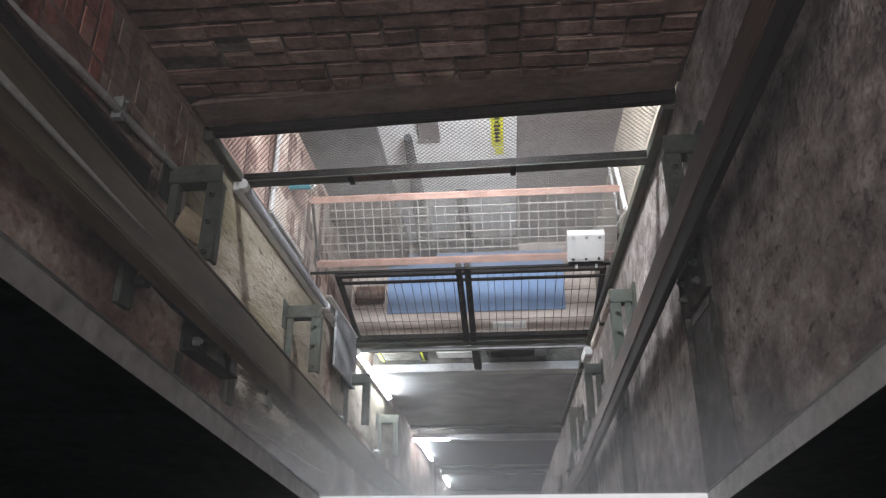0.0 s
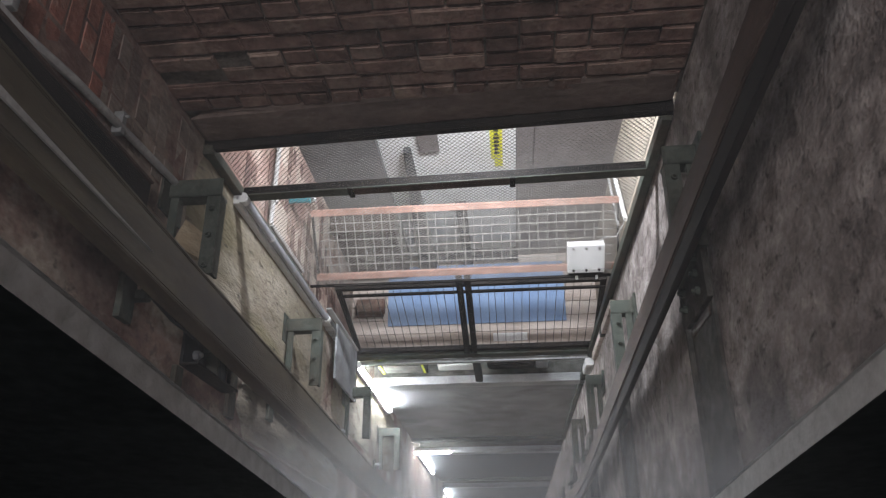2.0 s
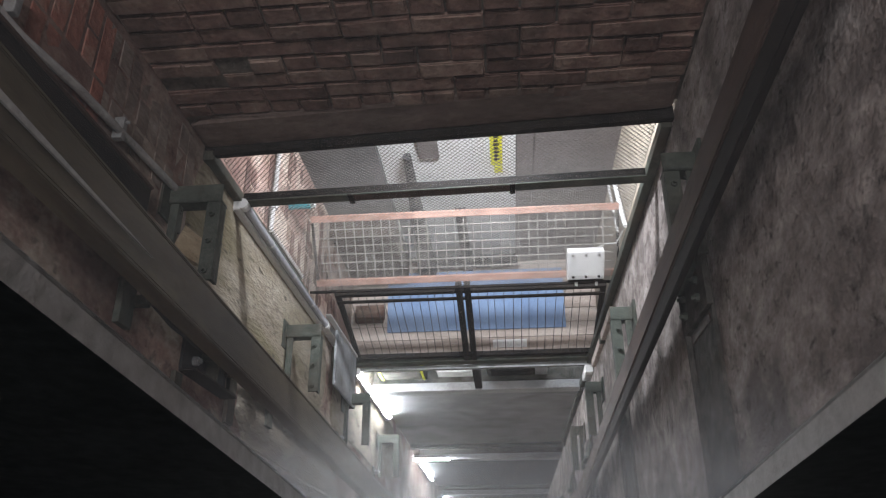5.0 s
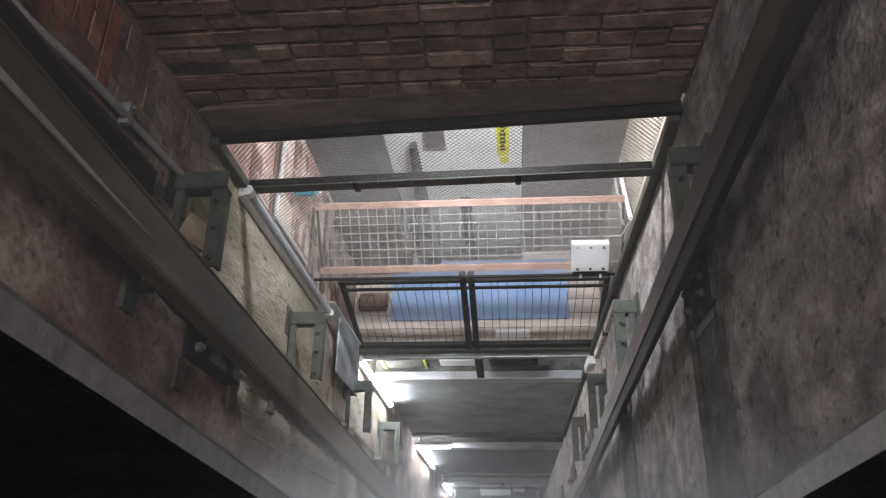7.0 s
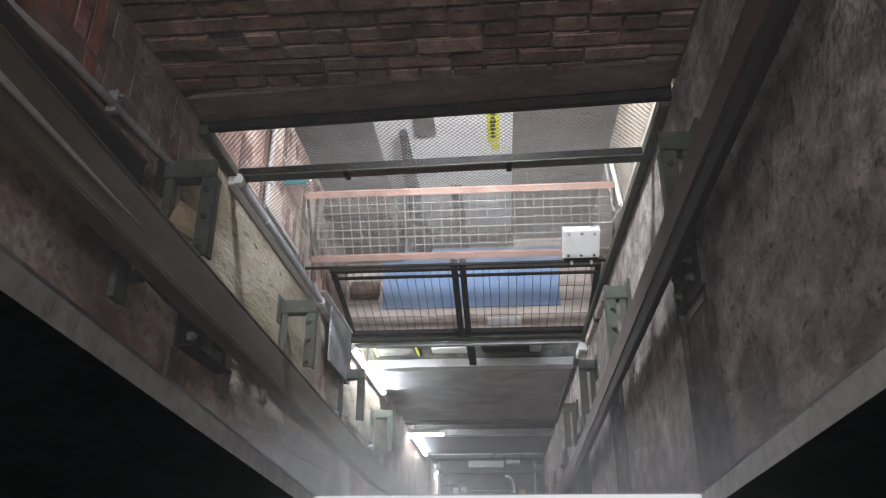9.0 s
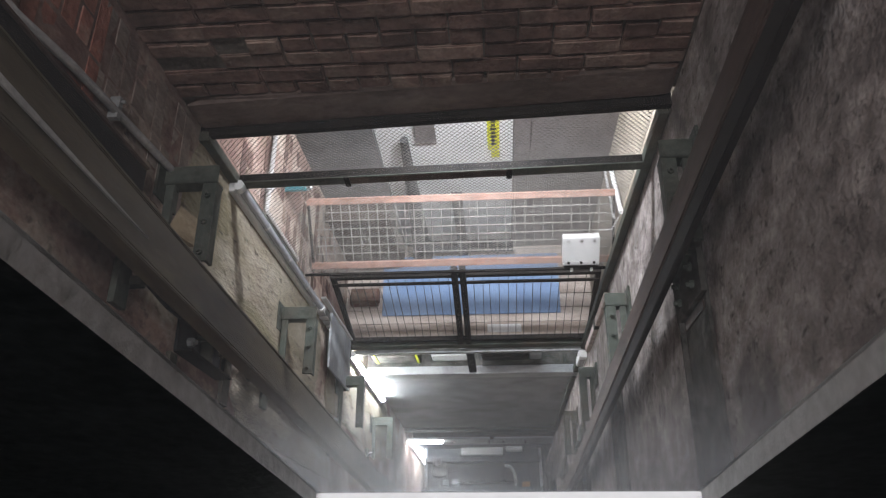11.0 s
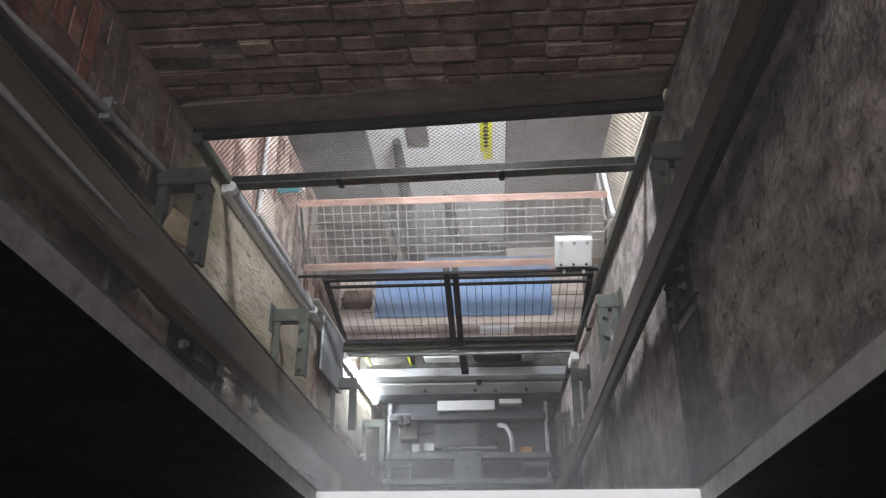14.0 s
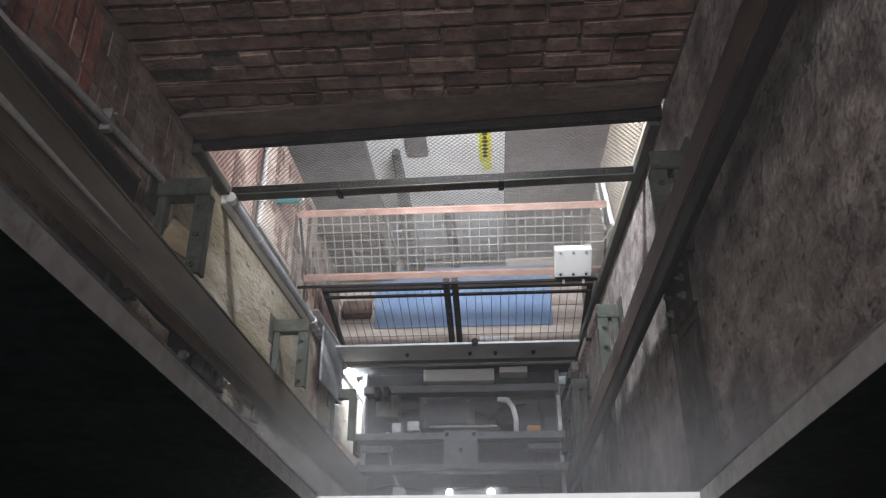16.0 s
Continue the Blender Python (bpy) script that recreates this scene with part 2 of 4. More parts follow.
def part(name, bm, mat, parent=None, label=""):
    ob = new(name, mesh_of(name, bm, mat))
    ob.parent = parent
    if label:
        tagged(ob, label)
    return ob


def boxes(name, mat, parent, *spans, bevel=0.0, label=""):
    bm = bmesh.new()
    for lo, hi in spans:
        box(bm, lo, hi, bevel=bevel)
    return part(name, bm, mat, parent, label)


def bolts(parent, mat, *places, axis=(0, 0, 1), r=0.011, h=0.012):
    for p in places:
        bm = bmesh.new()
        bolt(bm, p, axis, r, h)
        part("bolt", bm, mat, parent)


def thing(name, label, category, at=(0, 0, 0), group="", kind=""):
    ob = new(name)
    ob.location = at
    ob.empty_display_size = 0.05
    return tagged(ob, label, category, group, kind)


def structure(name, label, mat, *spans, bevel=0.0):
    return tagged(boxes(name, mat, None, *spans, bevel=bevel), label, kind="structure")


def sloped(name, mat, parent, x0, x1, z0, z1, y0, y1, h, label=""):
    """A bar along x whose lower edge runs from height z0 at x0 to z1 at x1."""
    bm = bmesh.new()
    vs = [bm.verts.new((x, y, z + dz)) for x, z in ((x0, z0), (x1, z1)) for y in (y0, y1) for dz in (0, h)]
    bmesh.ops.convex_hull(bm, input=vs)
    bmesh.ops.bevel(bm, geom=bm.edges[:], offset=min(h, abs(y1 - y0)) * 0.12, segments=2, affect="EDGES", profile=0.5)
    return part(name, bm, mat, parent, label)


def ragged(name, label, mat, x, y0, y1, z0, z1, proud, seed, rough=0.05):
    """A patch of plaster on a side wall, with a torn outline and feathered rim; proud of the wall towards the shaft."""
    rnd_ = random.Random(seed)
    waves = [(n, rnd_.uniform(0, 6.3), rnd_.gauss(0, rough) / n ** 0.6) for n in (2, 3, 5, 8, 13)]
    ring = []
    for k in range(64):
        a = 2 * math.pi * k / 64
        c, d = math.cos(a), math.sin(a)
        m = max(abs(c), abs(d)) ** 0.8
        grow = 1 + sum(size * math.sin(n * a + at) for n, at, size in waves)
        ring.append((min(-0.012, (y0 + y1) / 2 + (y1 - y0) / 2 * c / m * grow), (z0 + z1) / 2 + (z1 - z0) / 2 * d / m * grow))
    bm = bmesh.new()
    outer = [bm.verts.new((x, y, z)) for y, z in ring]
    cy, cz = (y0 + y1) / 2, (z0 + z1) / 2
    inner = [bm.verts.new((x + proud, cy + (y - cy) * 0.95, cz + (z - cz) * 0.98)) for y, z in ring]
    for k in range(64):
        bm.faces.new((outer[k], outer[(k + 1) % 64], inner[(k + 1) % 64], inner[k]))
    mid = bm.verts.new((x + proud, cy, cz))
    for k in range(64):
        bm.faces.new((inner[k], inner[(k + 1) % 64], mid))
    bmesh.ops.recalc_face_normals(bm, faces=bm.faces[:])
    return tagged(part(name, bm, mat), label, kind="structure")


def leaning(name, mat, parent, x0, x1, y0, y1, lean, knee=-0.5, pivot=4.0, bevel=0.003, label=""):
    """A full-height bar; y0 and y1 hold at the pivot's height, and above the knee it leans back by lean per metre."""
    bm = bmesh.new()
    loops = []
    for z in (BOTTOM, knee, TOP):
        dy = (max(z, knee) - pivot) * lean
        loops.append([bm.verts.new((x, y + dy, z)) for x, y in ((x0, y0), (x1, y0), (x1, y1), (x0, y1))])
    for a, b in zip(loops, loops[1:]):
        for k in range(4):
            bm.faces.new((a[k], a[(k + 1) % 4], b[(k + 1) % 4], b[k]))
    bm.faces.new(loops[0][::-1]), bm.faces.new(loops[-1])
    bmesh.ops.recalc_face_normals(bm, faces=bm.faces[:])
    bmesh.ops.bevel(bm, geom=[e for e in bm.edges if abs(e.verts[0].co.z - e.verts[1].co.z) > 1], offset=bevel, segments=2, affect="EDGES")
    return part(name, bm, mat, parent, label)


# ---- shaft: x from -0.9 to 0.9, far side y = 0, near side y = -1.55 ----
BOTTOM, TOP, PITCH = -17.0, 7.8, 3.42
wall_left = structure("wall_left", "old brick shaft wall with patches of plaster", LEFT_WALL, ((-1.2, -1.9, BOTTOM), (-0.9, 1.2, TOP)))
ragged("plaster_patch", "pale plaster patch on the brick shaft wall", PLASTER, -0.9, -0.62, -0.015, 0.75, 2.95, 0.008, 3)
ragged("plaster_patch_1", "stained olive plaster low on the brick shaft wall", PLASTER, -0.9, -1.02, -0.66, 0.2, 2.2, 0.006, 5)
ragged("plaster_patch_3", "stained plaster beside the guide rail foot", PLASTER, -0.9, -0.60, -0.02, -2.4, 0.55, 0.006, 9)
wall_right = structure("wall_right", "rough mottled render on the shaft wall", RIGHT_WALL, ((0.9, -1.9, BOTTOM), (1.2, 0.0, TOP)))
wall_far = structure("wall_far", "brown brick wall over the lift landing opening", MORTAR, ((-1.1, 0.02, 3.03), (1.1, 0.3, TOP)))
structure("floor", "dusty concrete bottom of the lift shaft", CONCRETE, ((-1.2, -1.9, BOTTOM - 0.2), (1.2, 1.2, BOTTOM)))
structure("ceiling", "concrete slab over the shaft", CONCRETE, ((-1.2, -1.9, TOP), (1.2, 0.3, TOP + 0.2)))
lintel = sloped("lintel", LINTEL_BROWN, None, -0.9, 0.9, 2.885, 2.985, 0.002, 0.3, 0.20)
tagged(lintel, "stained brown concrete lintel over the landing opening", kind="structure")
structure("wall_near", "dark shaft wall round the landing door", CONCRETE,
          ((-0.9, -1.75, BOTTOM), (0.9, -1.6, 4.2)))

# ---- landing at z = 0 ----
structure("landing_wall", "grey painted wall beside the white door", GREY_PAINT, ((-1.2, 0.752, -0.02), (-0.445, 0.9, 3.0)))
structure("landing_wall_1", "taupe painted wall beside the white door", TAUPE, ((0.47, 0.752, -0.02), (1.2, 0.9, 3.0)))
structure("landing_wall_2", "beige plastered return wall of the landing", BEIGE, ((0.95, 0.0, -0.02), (1.2, 0.752, 3.0)))
structure("landing_ceiling", "white plaster landing ceiling", WHITE, ((-0.9, 0.3, 2.93), (0.95, 0.752, 3.0)))
landing_floor = structure("landing_floor", "worn brown floorboards on the landing", CONCRETE, ((-0.9, 0.03, -0.15), (0.95, 0.9, -0.02)))

# floorboards along x
for i in range(8):
    y0 = 0.034 + i * 0.108
    boxes("floorboard", WOOD, landing_floor, ((-0.9, y0, -0.02), (0.95, y0 + 0.104, 0.0)), bevel=0.002)

white_door = thing("door_1", "white painted landing door with a yellow notice", "door", kind="structure")
boxes("leaf", WHITE, white_door, ((-0.44, 0.77, 0.10), (0.365, 0.81, 2.6)), bevel=0.003)
boxes("vent", TAUPE, white_door, ((-0.205, 0.755, 1.54), (-0.085, 0.77, 1.92)), bevel=0.002, label="taupe vent plate")
notice = boxes("notice", YELLOW, white_door, ((0.215, 0.762, 1.42), (0.285, 0.77, 1.80)), label="yellow notice with black lettering")
for i in range(7):
    w = (0.03, 0.024, 0.034, 0.028, 0.036, 0.022, 0.03)[i]
    boxes("lettering", BLACK, notice, ((0.25 - w / 2, 0.760, 1.475 + i * 0.04), (0.25 + w / 2, 0.762, 1.50 + i * 0.04)))
boxes("notice", YELLOW, white_door, ((0.235, 0.762, 1.33), (0.285, 0.77, 1.40)), label="small yellow label")
# Black strip standing in for the dark of the gap below the leaf.
boxes("kick_plate", BLACK, white_door, ((-0.44, 0.772, 0.0), (0.365, 0.80, 0.10)), label="black strip for the dark gap under the door")
boxes("frame", TAUPE, white_door, ((0.368, 0.745, 0.0), (0.468, 0.82, 2.7)), ((-0.44, 0.75, 2.6), (0.368, 0.82, 2.7)), bevel=0.004)
structure("landing_wall_3", "plain wall behind the landing door", GREY_PAINT, ((-0.44, 0.82, -0.02), (0.47, 0.9, 3.0)))

# dark tapered shape in front of the door, thin at the top
cover = thing("furled_umbrella", "dark tapered shape standing against the white door", "umbrella", (-0.31, 0.68, 0.0))
bm = bmesh.new()
rod(bm, (0.0, 0, 0.05), (0.04, 0.05, 1.62), 0.075, 14, 0.024)
part("canopy", bm, BLACK, cover)
bm = bmesh.new()
rod(bm, (0.0, 0, 0.0), (0.0, 0, 0.06), 0.008, 8)
part("tip", bm, GALV, cover)

tagged(boxes("floor_mat", BLUE, None, ((-0.62, 0.2, 0.004), (0.715, 0.68, 0.016)), bevel=0.004), "blue woven mat on the landing floorboards", "mat")
tagged(boxes("paper_sheet", WHITE, None, ((0.17, 0.06, 0.004), (0.42, 0.12, 0.008))), "white sheet lying on the floorboards", "sheet")
tagged(boxes("batten", WOOD, None, ((-0.80, 0.08, 0.004), (0.12, 0.125, 0.016)), bevel=0.003), "pale timber batten along the landing edge", "batten")

white_pipe = thing("drain_pipe", "white painted pipe on the landing brickwork", "pipe", (-0.875, 0.26, 0.0))
bm = bmesh.new()
rod(bm, (0, -0.22, 2.1), (0, 0.48, 2.08), 0.013, 14)
rod(bm, (0, -0.22, 2.1), (0, -0.22, 1.5), 0.013, 14)
part("tube", bm, PVC, white_pipe)
for y in (-0.1, 0.3):
    bm = bmesh.new()
    rod(bm, (0, y, 2.094), (0, y + 0.04, 2.093), 0.024, 14)
    part("collar", bm, PVC, white_pipe)
pipe2 = thing("cable_conduit", "white conduit on the beige landing wall", "conduit", (0.93, 0.42, 0.0))
bm = bmesh.new()
rod(bm, (0, 0.15, 1.46), (0, -0.21, 1.63), 0.013, 10)
part("tube", bm, WHITE, pipe2)
bm = bmesh.new()
rod(bm, (-0.02, 0.2, 1.36), (-0.02, -0.18, 1.5), 0.008, 8)
part("cable", bm, PVC, pipe2)
brick_return = structure("brick_return", "red brick return beside the landing opening", MORTAR, ((-0.94, 0.02, -0.02), (-0.905, 0.752, 2.93)))


# Furniture shape added only to make the landing's lower left dark.
cupboard = thing("cupboard", "dark brown cupboard shape added to fill a dark area beside the door", "cupboard", (-0.67, 0.66, 0.0))
boxes("body", BROWN_DARK, cupboard, ((-0.21, -0.07, 0.03), (0.215, 0.085, 0.86)), bevel=0.004)
boxes("top", BROWN_DARK, cupboard, ((-0.22, -0.085, 0.86), (0.22, 0.088, 0.885)), bevel=0.004)
boxes("plinth", BLACK, cupboard, ((-0.20, -0.05, 0.0), (0.20, 0.08, 0.03)))
for x in (-0.2, 0.005):
    d = boxes("door", BROWN_DARK, cupboard, ((x, -0.082, 0.05), (x + 0.2, -0.071, 0.84)), bevel=0.003)
    boxes("handle", GALV, d, ((x + (0.17 if x < 0 else 0.02), -0.095, 0.5), (x + (0.18 if x < 0 else 0.03), -0.083, 0.6)), bevel=0.002)
# Added bars that darken the centre line and the gap at the door's foot.
barrier = thing("door_barrier", "black bars added along the dark lines before the door", "barrier", (0.0, 0.7, 0.0))
boxes("post", BLACK, barrier, ((-0.035, -0.02, 0.0), (0.035, 0.02, 0.98)), bevel=0.004)
boxes("rail", BLACK, barrier, ((-0.3, -0.018, 0.06), (-0.036, 0.018, 0.18)), bevel=0.004)
boxes("rail", BLACK, barrier, ((0.036, -0.018, 0.06), (0.38, 0.018, 0.18)), bevel=0.004)
stack = thing("brick_stack", "small stack of loose red bricks on the floorboards", "bricks", (-0.76, 0.33, 0.0))
for i in range(2):
    boxes("brick", BRICK_DULL, stack, ((-0.1 + 0.02 * i, -0.05, 0.002 + 0.068 * i), (0.11 + 0.02 * i, 0.05, 0.067 + 0.068 * i)), bevel=0.005)
tap = thing("stop_valve", "turquoise valve body with a white lever", "valve", (-0.84, 0.36, 1.74))
bm = bmesh.new()
rod(bm, (-0.06, 0, 0.03), (0.06, 0, 0.03), 0.028, 10)
part("body", bm, TURQ, tap)
boxes("lever", WHITE, tap, ((0.06, -0.01, 0.0), (0.085, 0.01, 0.1)), bevel=0.003)


# ---- expanded metal screen in the landing opening ----
def expanded(x0, x1, z0, z1, y, px, pz, w, t, rise):
    """Rows of slanted strands that meet at their corners, up to an edge that climbs by rise per metre."""
    rows, cols = int((z1 + rise * (x1 - x0) - z0) / pz), int((x1 - x0) / px)
    vs, fs = [], []
    for r in range(rows * 2):
        for c in range(cols):
            za, zb = z0 + r * pz / 2, z0 + (r + 1) * pz / 2
            xa = x0 + (c + 0.5) * px
            if zb > z1 + rise * (xa - x0):
                continue
            for s in (1, -1):
                a, b = (xa, za), (xa + s * px / 2, zb)
                if r % 2:
                    a, b = (xa + s * px / 2, za), (xa, zb)
                i = len(vs)
                for px_, pz_ in (a, b):
                    for dz, dy in ((-w, -t), (w, -t), (w, t), (-w, t)):
                        vs.append((px_ + dz * 0.6 * s * (-1 if r % 2 == 0 else 1), y + dy, pz_ + dz))
                for q in ((0, 1, 5, 4), (1, 2, 6, 5), (2, 3, 7, 6), (3, 0, 4, 7)):
                    fs.append(tuple(i + j for j in q))
    me = bpy.data.meshes.new("mesh")
    me.from_pydata(vs, [], fs)
    me.update()
    return me


screen = thing("mesh_screen", "grey-green steel screen filled with expanded metal", "screen")
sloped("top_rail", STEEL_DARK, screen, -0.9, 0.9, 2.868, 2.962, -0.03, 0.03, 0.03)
mid_rail = sloped("mid_rail", STEEL_GREEN, screen, -0.85, 0.86, 2.50, 2.555, -0.05, -0.044, 0.058)
# Top plate coloured near black to offset the landing lamp's light on it.
sloped("ledge", STEEL_DARK, mid_rail, -0.85, 0.86, 2.5525, 2.6075, -0.044, -0.012, 0.006)
sloped("rusty_face", RAIL_BROWN, mid_rail, -0.37, 0.30, 2.521, 2.5425, -0.0535, -0.0502, 0.046, "rust-brown face plate")
for x in (-0.38, 0.31):
    z = 2.527 + 0.032 * x
    boxes("clamp", STEEL_DARK, mid_rail, ((x - 0.012, -0.058, z - 0.012), (x + 0.012, -0.0502, z + 0.066)), bevel=0.002)
boxes("stile", STEEL_GREEN, screen, ((-0.9, -0.05, 1.40), (-0.855, -0.006, 2.90)), bevel=0.004)
boxes("stile", STEEL_GREEN, screen, ((0.855, -0.05, -3.3), (0.895, -0.006, 2.962)), bevel=0.004)
boxes("bottom_rail", STEEL_DARK, screen, ((-0.85, -0.02, 1.385), (0.855, -0.006, 1.40)), bevel=0.002)
me = expanded(-0.85, 0.855, 1.40, 2.885, -0.006, 0.0215, 0.0255, 0.001, 0.0008, 0.052)
me.materials.append(STRAND)
ob = new("mesh", me)
ob.parent = screen
tagged(ob, "expanded metal infill", kind="stuff")


# ---- leaning gates behind the screen ----
def gate(name, label, yb, zb, yt, zt, x0, x1, rail, wire, pitch_x, pitch_z, rail_w, wire_r, mats):
    """A framed wire panel; its local z runs up the panel."""
    g = thing(name, label, "gate", (0, yb, zb))
    long = math.hypot(yt - yb, zt - zb)
    g.rotation_euler = (math.atan2(-(yt - yb), zt - zb), 0, 0)
    boxes("bottom_rail", rail, g, ((x0, -0.018, 0), (x1, 0.018, rail_w)), bevel=0.003)
    boxes("top_rail", rail, g, ((x0, -0.018, long - rail_w), (x1, 0.018, long)), bevel=0.003)
    sw = 0.035 if rail is STEEL_DARK else 0.012
    for x in (x0, x1 - sw):
        boxes("stile", STEEL_DARK, g, ((x, -0.012, rail_w), (x + sw, 0.012, long - rail_w)), bevel=0.003)
    bm = bmesh.new()
    rod(bm, (0, 0, rail_w), (0, 0, long - rail_w), wire_r, 6)
    up = mesh_of("wire", bm, wire)
    n = int((x1 - x0 - 0.07) / pitch_x)
    for i in range(1, n):
        o = new("wire", up)
        o.parent, o.location = g, (x0 + 0.035 + i * (x1 - x0 - 0.07) / n, random.uniform(-0.002, 0.002), 0)
        o.rotation_euler = (0, random.uniform(-0.012, 0.012), 0)
    bm = bmesh.new()
    rod(bm, (x0 + 0.035, 0, 0), (x1 - 0.035, 0, 0), wire_r * mats, 6)
    across = mesh_of("wire", bm, wire)
    n = int((long - 2 * rail_w) / pitch_z)
    for i in range(1, n + 1):
        o = new("wire", across)
        o.parent, o.location = g, (0, wire_r * 1.4, rail_w + i * (long - 2 * rail_w) / (n + 1))
    return g, long


upper_gate, ul = gate("wire_gate", "pink-primed wire gate panel leaning back behind the screen", 0.058, 1.315, 0.387, 1.57, -0.83, 0.92, RUST, WIRE, 0.051, 0.052, 0.036, 0.0034, 1.0)
lower_gate, ll = gate("wire_gate", "dark framed wire gate leaning over the landing edge", 0.0, 0.03, 0.2, 0.84, -0.84, 0.915, STEEL_DARK, WIRE_DARK, 0.055, 1.0, 0.03, 0.0023, 0.6)
for x in (-0.045, 0.01):
    boxes("centre_stile", STEEL_DARK, lower_gate, ((x, -0.03, -0.02), (x + 0.04, 0.02, ll + 0.08)), bevel=0.003)
boxes("bar", STEEL_DARK, lower_gate, ((-0.84, -0.02, ll * 0.88), (0.915, -0.008, ll * 0.91)), bevel=0.002)

junction = thing("junction_box", "white plastic junction box with cable glands", "junction box", (0.715, 0.05, 1.50))
junction.rotation_euler = (-math.radians(40), 0, 0)
box_case = boxes("case", WHITE, junction, ((-0.10, -0.02, -0.085), (0.10, 0.04, 0.085)), bevel=0.006)
boxes("base", STEEL_DARK, junction, ((-0.095, -0.012, -0.105), (0.095, 0.04, -0.086)), bevel=0.003, label="dark lower edge")
for x in (-0.07, 0, 0.07):
    for z in (-0.065, 0.065):
        bm = bmesh.new()
        rod(bm, (x, -0.026, z), (x, -0.018, z), 0.008, 8)
        part("screw", bm, STEEL_DARK, box_case)
for x in (-0.05, 0.06):
    bm = bmesh.new()
    rod(bm, (x, 0.0, -0.13), (x, 0.0, -0.085), 0.008, 8)
    part("gland", bm, WHITE, box_case)
bm = bmesh.new()
pipe(bm, [(0.06, 0.02, 0.085), (0.10, 0.02, 0.11), (0.16, 0.0, 0.12), (0.2, 0.0, 0.2)], 0.0032)
part("cable", bm, PVC, junction)


# ---- guide rails and their brackets ----
rail_left = thing("guide_rail", "greasy olive-brown steel channel rail on the shaft wall", "guide rail", group="guide rails")
leaning("web", STEEL_RAIL, rail_left, -0.712, -0.70, -0.80, -0.655, 0.045)
leaning("flange", STEEL_RAIL, rail_left, -0.775, -0.697, -0.655, -0.643, 0.045)
leaning("flange", STEEL_RAIL, rail_left, -0.76, -0.697, -0.812, -0.80, 0.045)
rail_right = thing("guide_rail", "brown steel guide rail on the shaft wall, its shaded side coloured black", "guide rail", group="guide rails")
leaning("nose", RAIL_BROWN, rail_right, 0.775, 0.806, -0.622, -0.522, 0.066, bevel=0.005)
# Shade on the rail's dark side is put into the web's near-black colour.
leaning("web", STEEL_DARK, rail_right, 0.782, 0.804, -0.684, -0.622, 0.063)
leaning("foot", STEEL_DARK, rail_right, 0.806, 0.852, -0.595, -0.53, 0.066)


def bracket(side):
    """Bolted angle bracket between wall and guide rail, at local z = 0; x points away from the wall."""
    b = thing("rail_bracket", "grey-green bolted steel bracket of the guide rail", "bracket", group="rail brackets")
    s = -side
    R = 0.20 if side < 0 else 0.12
    def sp(x0, x1, y0, y1, z0, z1):
        a, c = sorted((side * 0.9 + s * x0, side * 0.9 + s * x1))
        return ((a, y0, z0), (c, y1, z1))
    arm = boxes("arm", STEEL_GREEN, b, sp(0, R, -0.37, -0.36, -0.06, 0), sp(0, R, -0.37, -0.30, -0.008, 0), bevel=0.002)
    tie = boxes("tie_bar", STEEL_GREEN, b, sp(R - 0.05, R, -0.66, -0.371, -0.012, 0.002), sp(R - 0.012, R, -0.66, -0.371, -0.05, -0.012), bevel=0.002)
    boxes("inner_bar", STEEL_GREEN, b, sp(0.02, 0.05, -0.66, -0.371, -0.02, 0.0), bevel=0.002)
    boxes("wall_plate", STEEL_GREEN, b, sp(0, 0.012, -0.43, -0.28, -0.12, 0.05), bevel=0.003)
    if side < 0:
        boxes("stay", STEEL_GREEN, b, sp(0, 0.022, -0.87, -0.60, 0.12, 0.20), bevel=0.003)
    for y in (-0.42, -0.52, -0.63):
        bolts(tie, STEEL_GREEN, (side * 0.9 + s * (R - 0.027), y, 0.002))
    for x in (0.04, R - 0.03):
        bolts(arm, STEEL_GREEN, (side * 0.9 + s * x, -0.37, -0.032), axis=(0, -1, 0))
    if side < 0:
        bolts(b, GALV, (side * 0.9 + s * 0.022, -0.64, 0.16), axis=(1, 0, 0), r=0.018, h=0.03)
    return b


for side in (-1, 1):
    first = bracket(side)
    top, gap = (3.13, 1.47) if side < 0 else (3.19, 1.43)
    first.location.z = top
    for i in range(1, 4):
        copy_thing(first, Matrix.Translation((0, 0, top - gap * i)))

# ---- left wall: conduit, cable, clips, tubes ----
conduit = thing("wall_conduit", "grey plastic conduit on the brick wall", "conduit", (-0.875, -0.343, 0))
bm = bmesh.new()
pipe(bm, [(0, 0.035, 3.13), (0.0, 0.012, 3.46), (0.004, -0.015, 3.77), (0, -0.045, 4.0), (0, -0.09, TOP)], 0.013, 10)
part("tube", bm, PVC, conduit)
for z in (3.52, 4.05):
    bm = bmesh.new()
    box(bm, (-0.02, -0.02, z - 0.012), (0.012, 0.055, z + 0.012), bevel=0.003)
    bolt(bm, (0.0, 0.04, z), (1, 0, 0), 0.009)
    part("clip", bm, GALV, conduit)
# Dark strip added to darken the wall between conduit and rail.
trunking = thing("cable_trunking", "dark strip added for the dark area under the grey conduit", "trunking", (-0.9, 0, 0))
boxes("duct", RAIL_BROWN, trunking, ((0.0, -0.60, 3.30), (0.035, -0.41, TOP)), bevel=0.004)
boxes("cover", STEEL_DARK, trunking, ((0.035, -0.59, 3.31), (0.039, -0.42, TOP)), bevel=0.001)
boxes("lip", RAIL_BROWN, trunking, ((0.0352, -0.419, 3.31), (0.048, -0.41, TOP)), bevel=0.002)
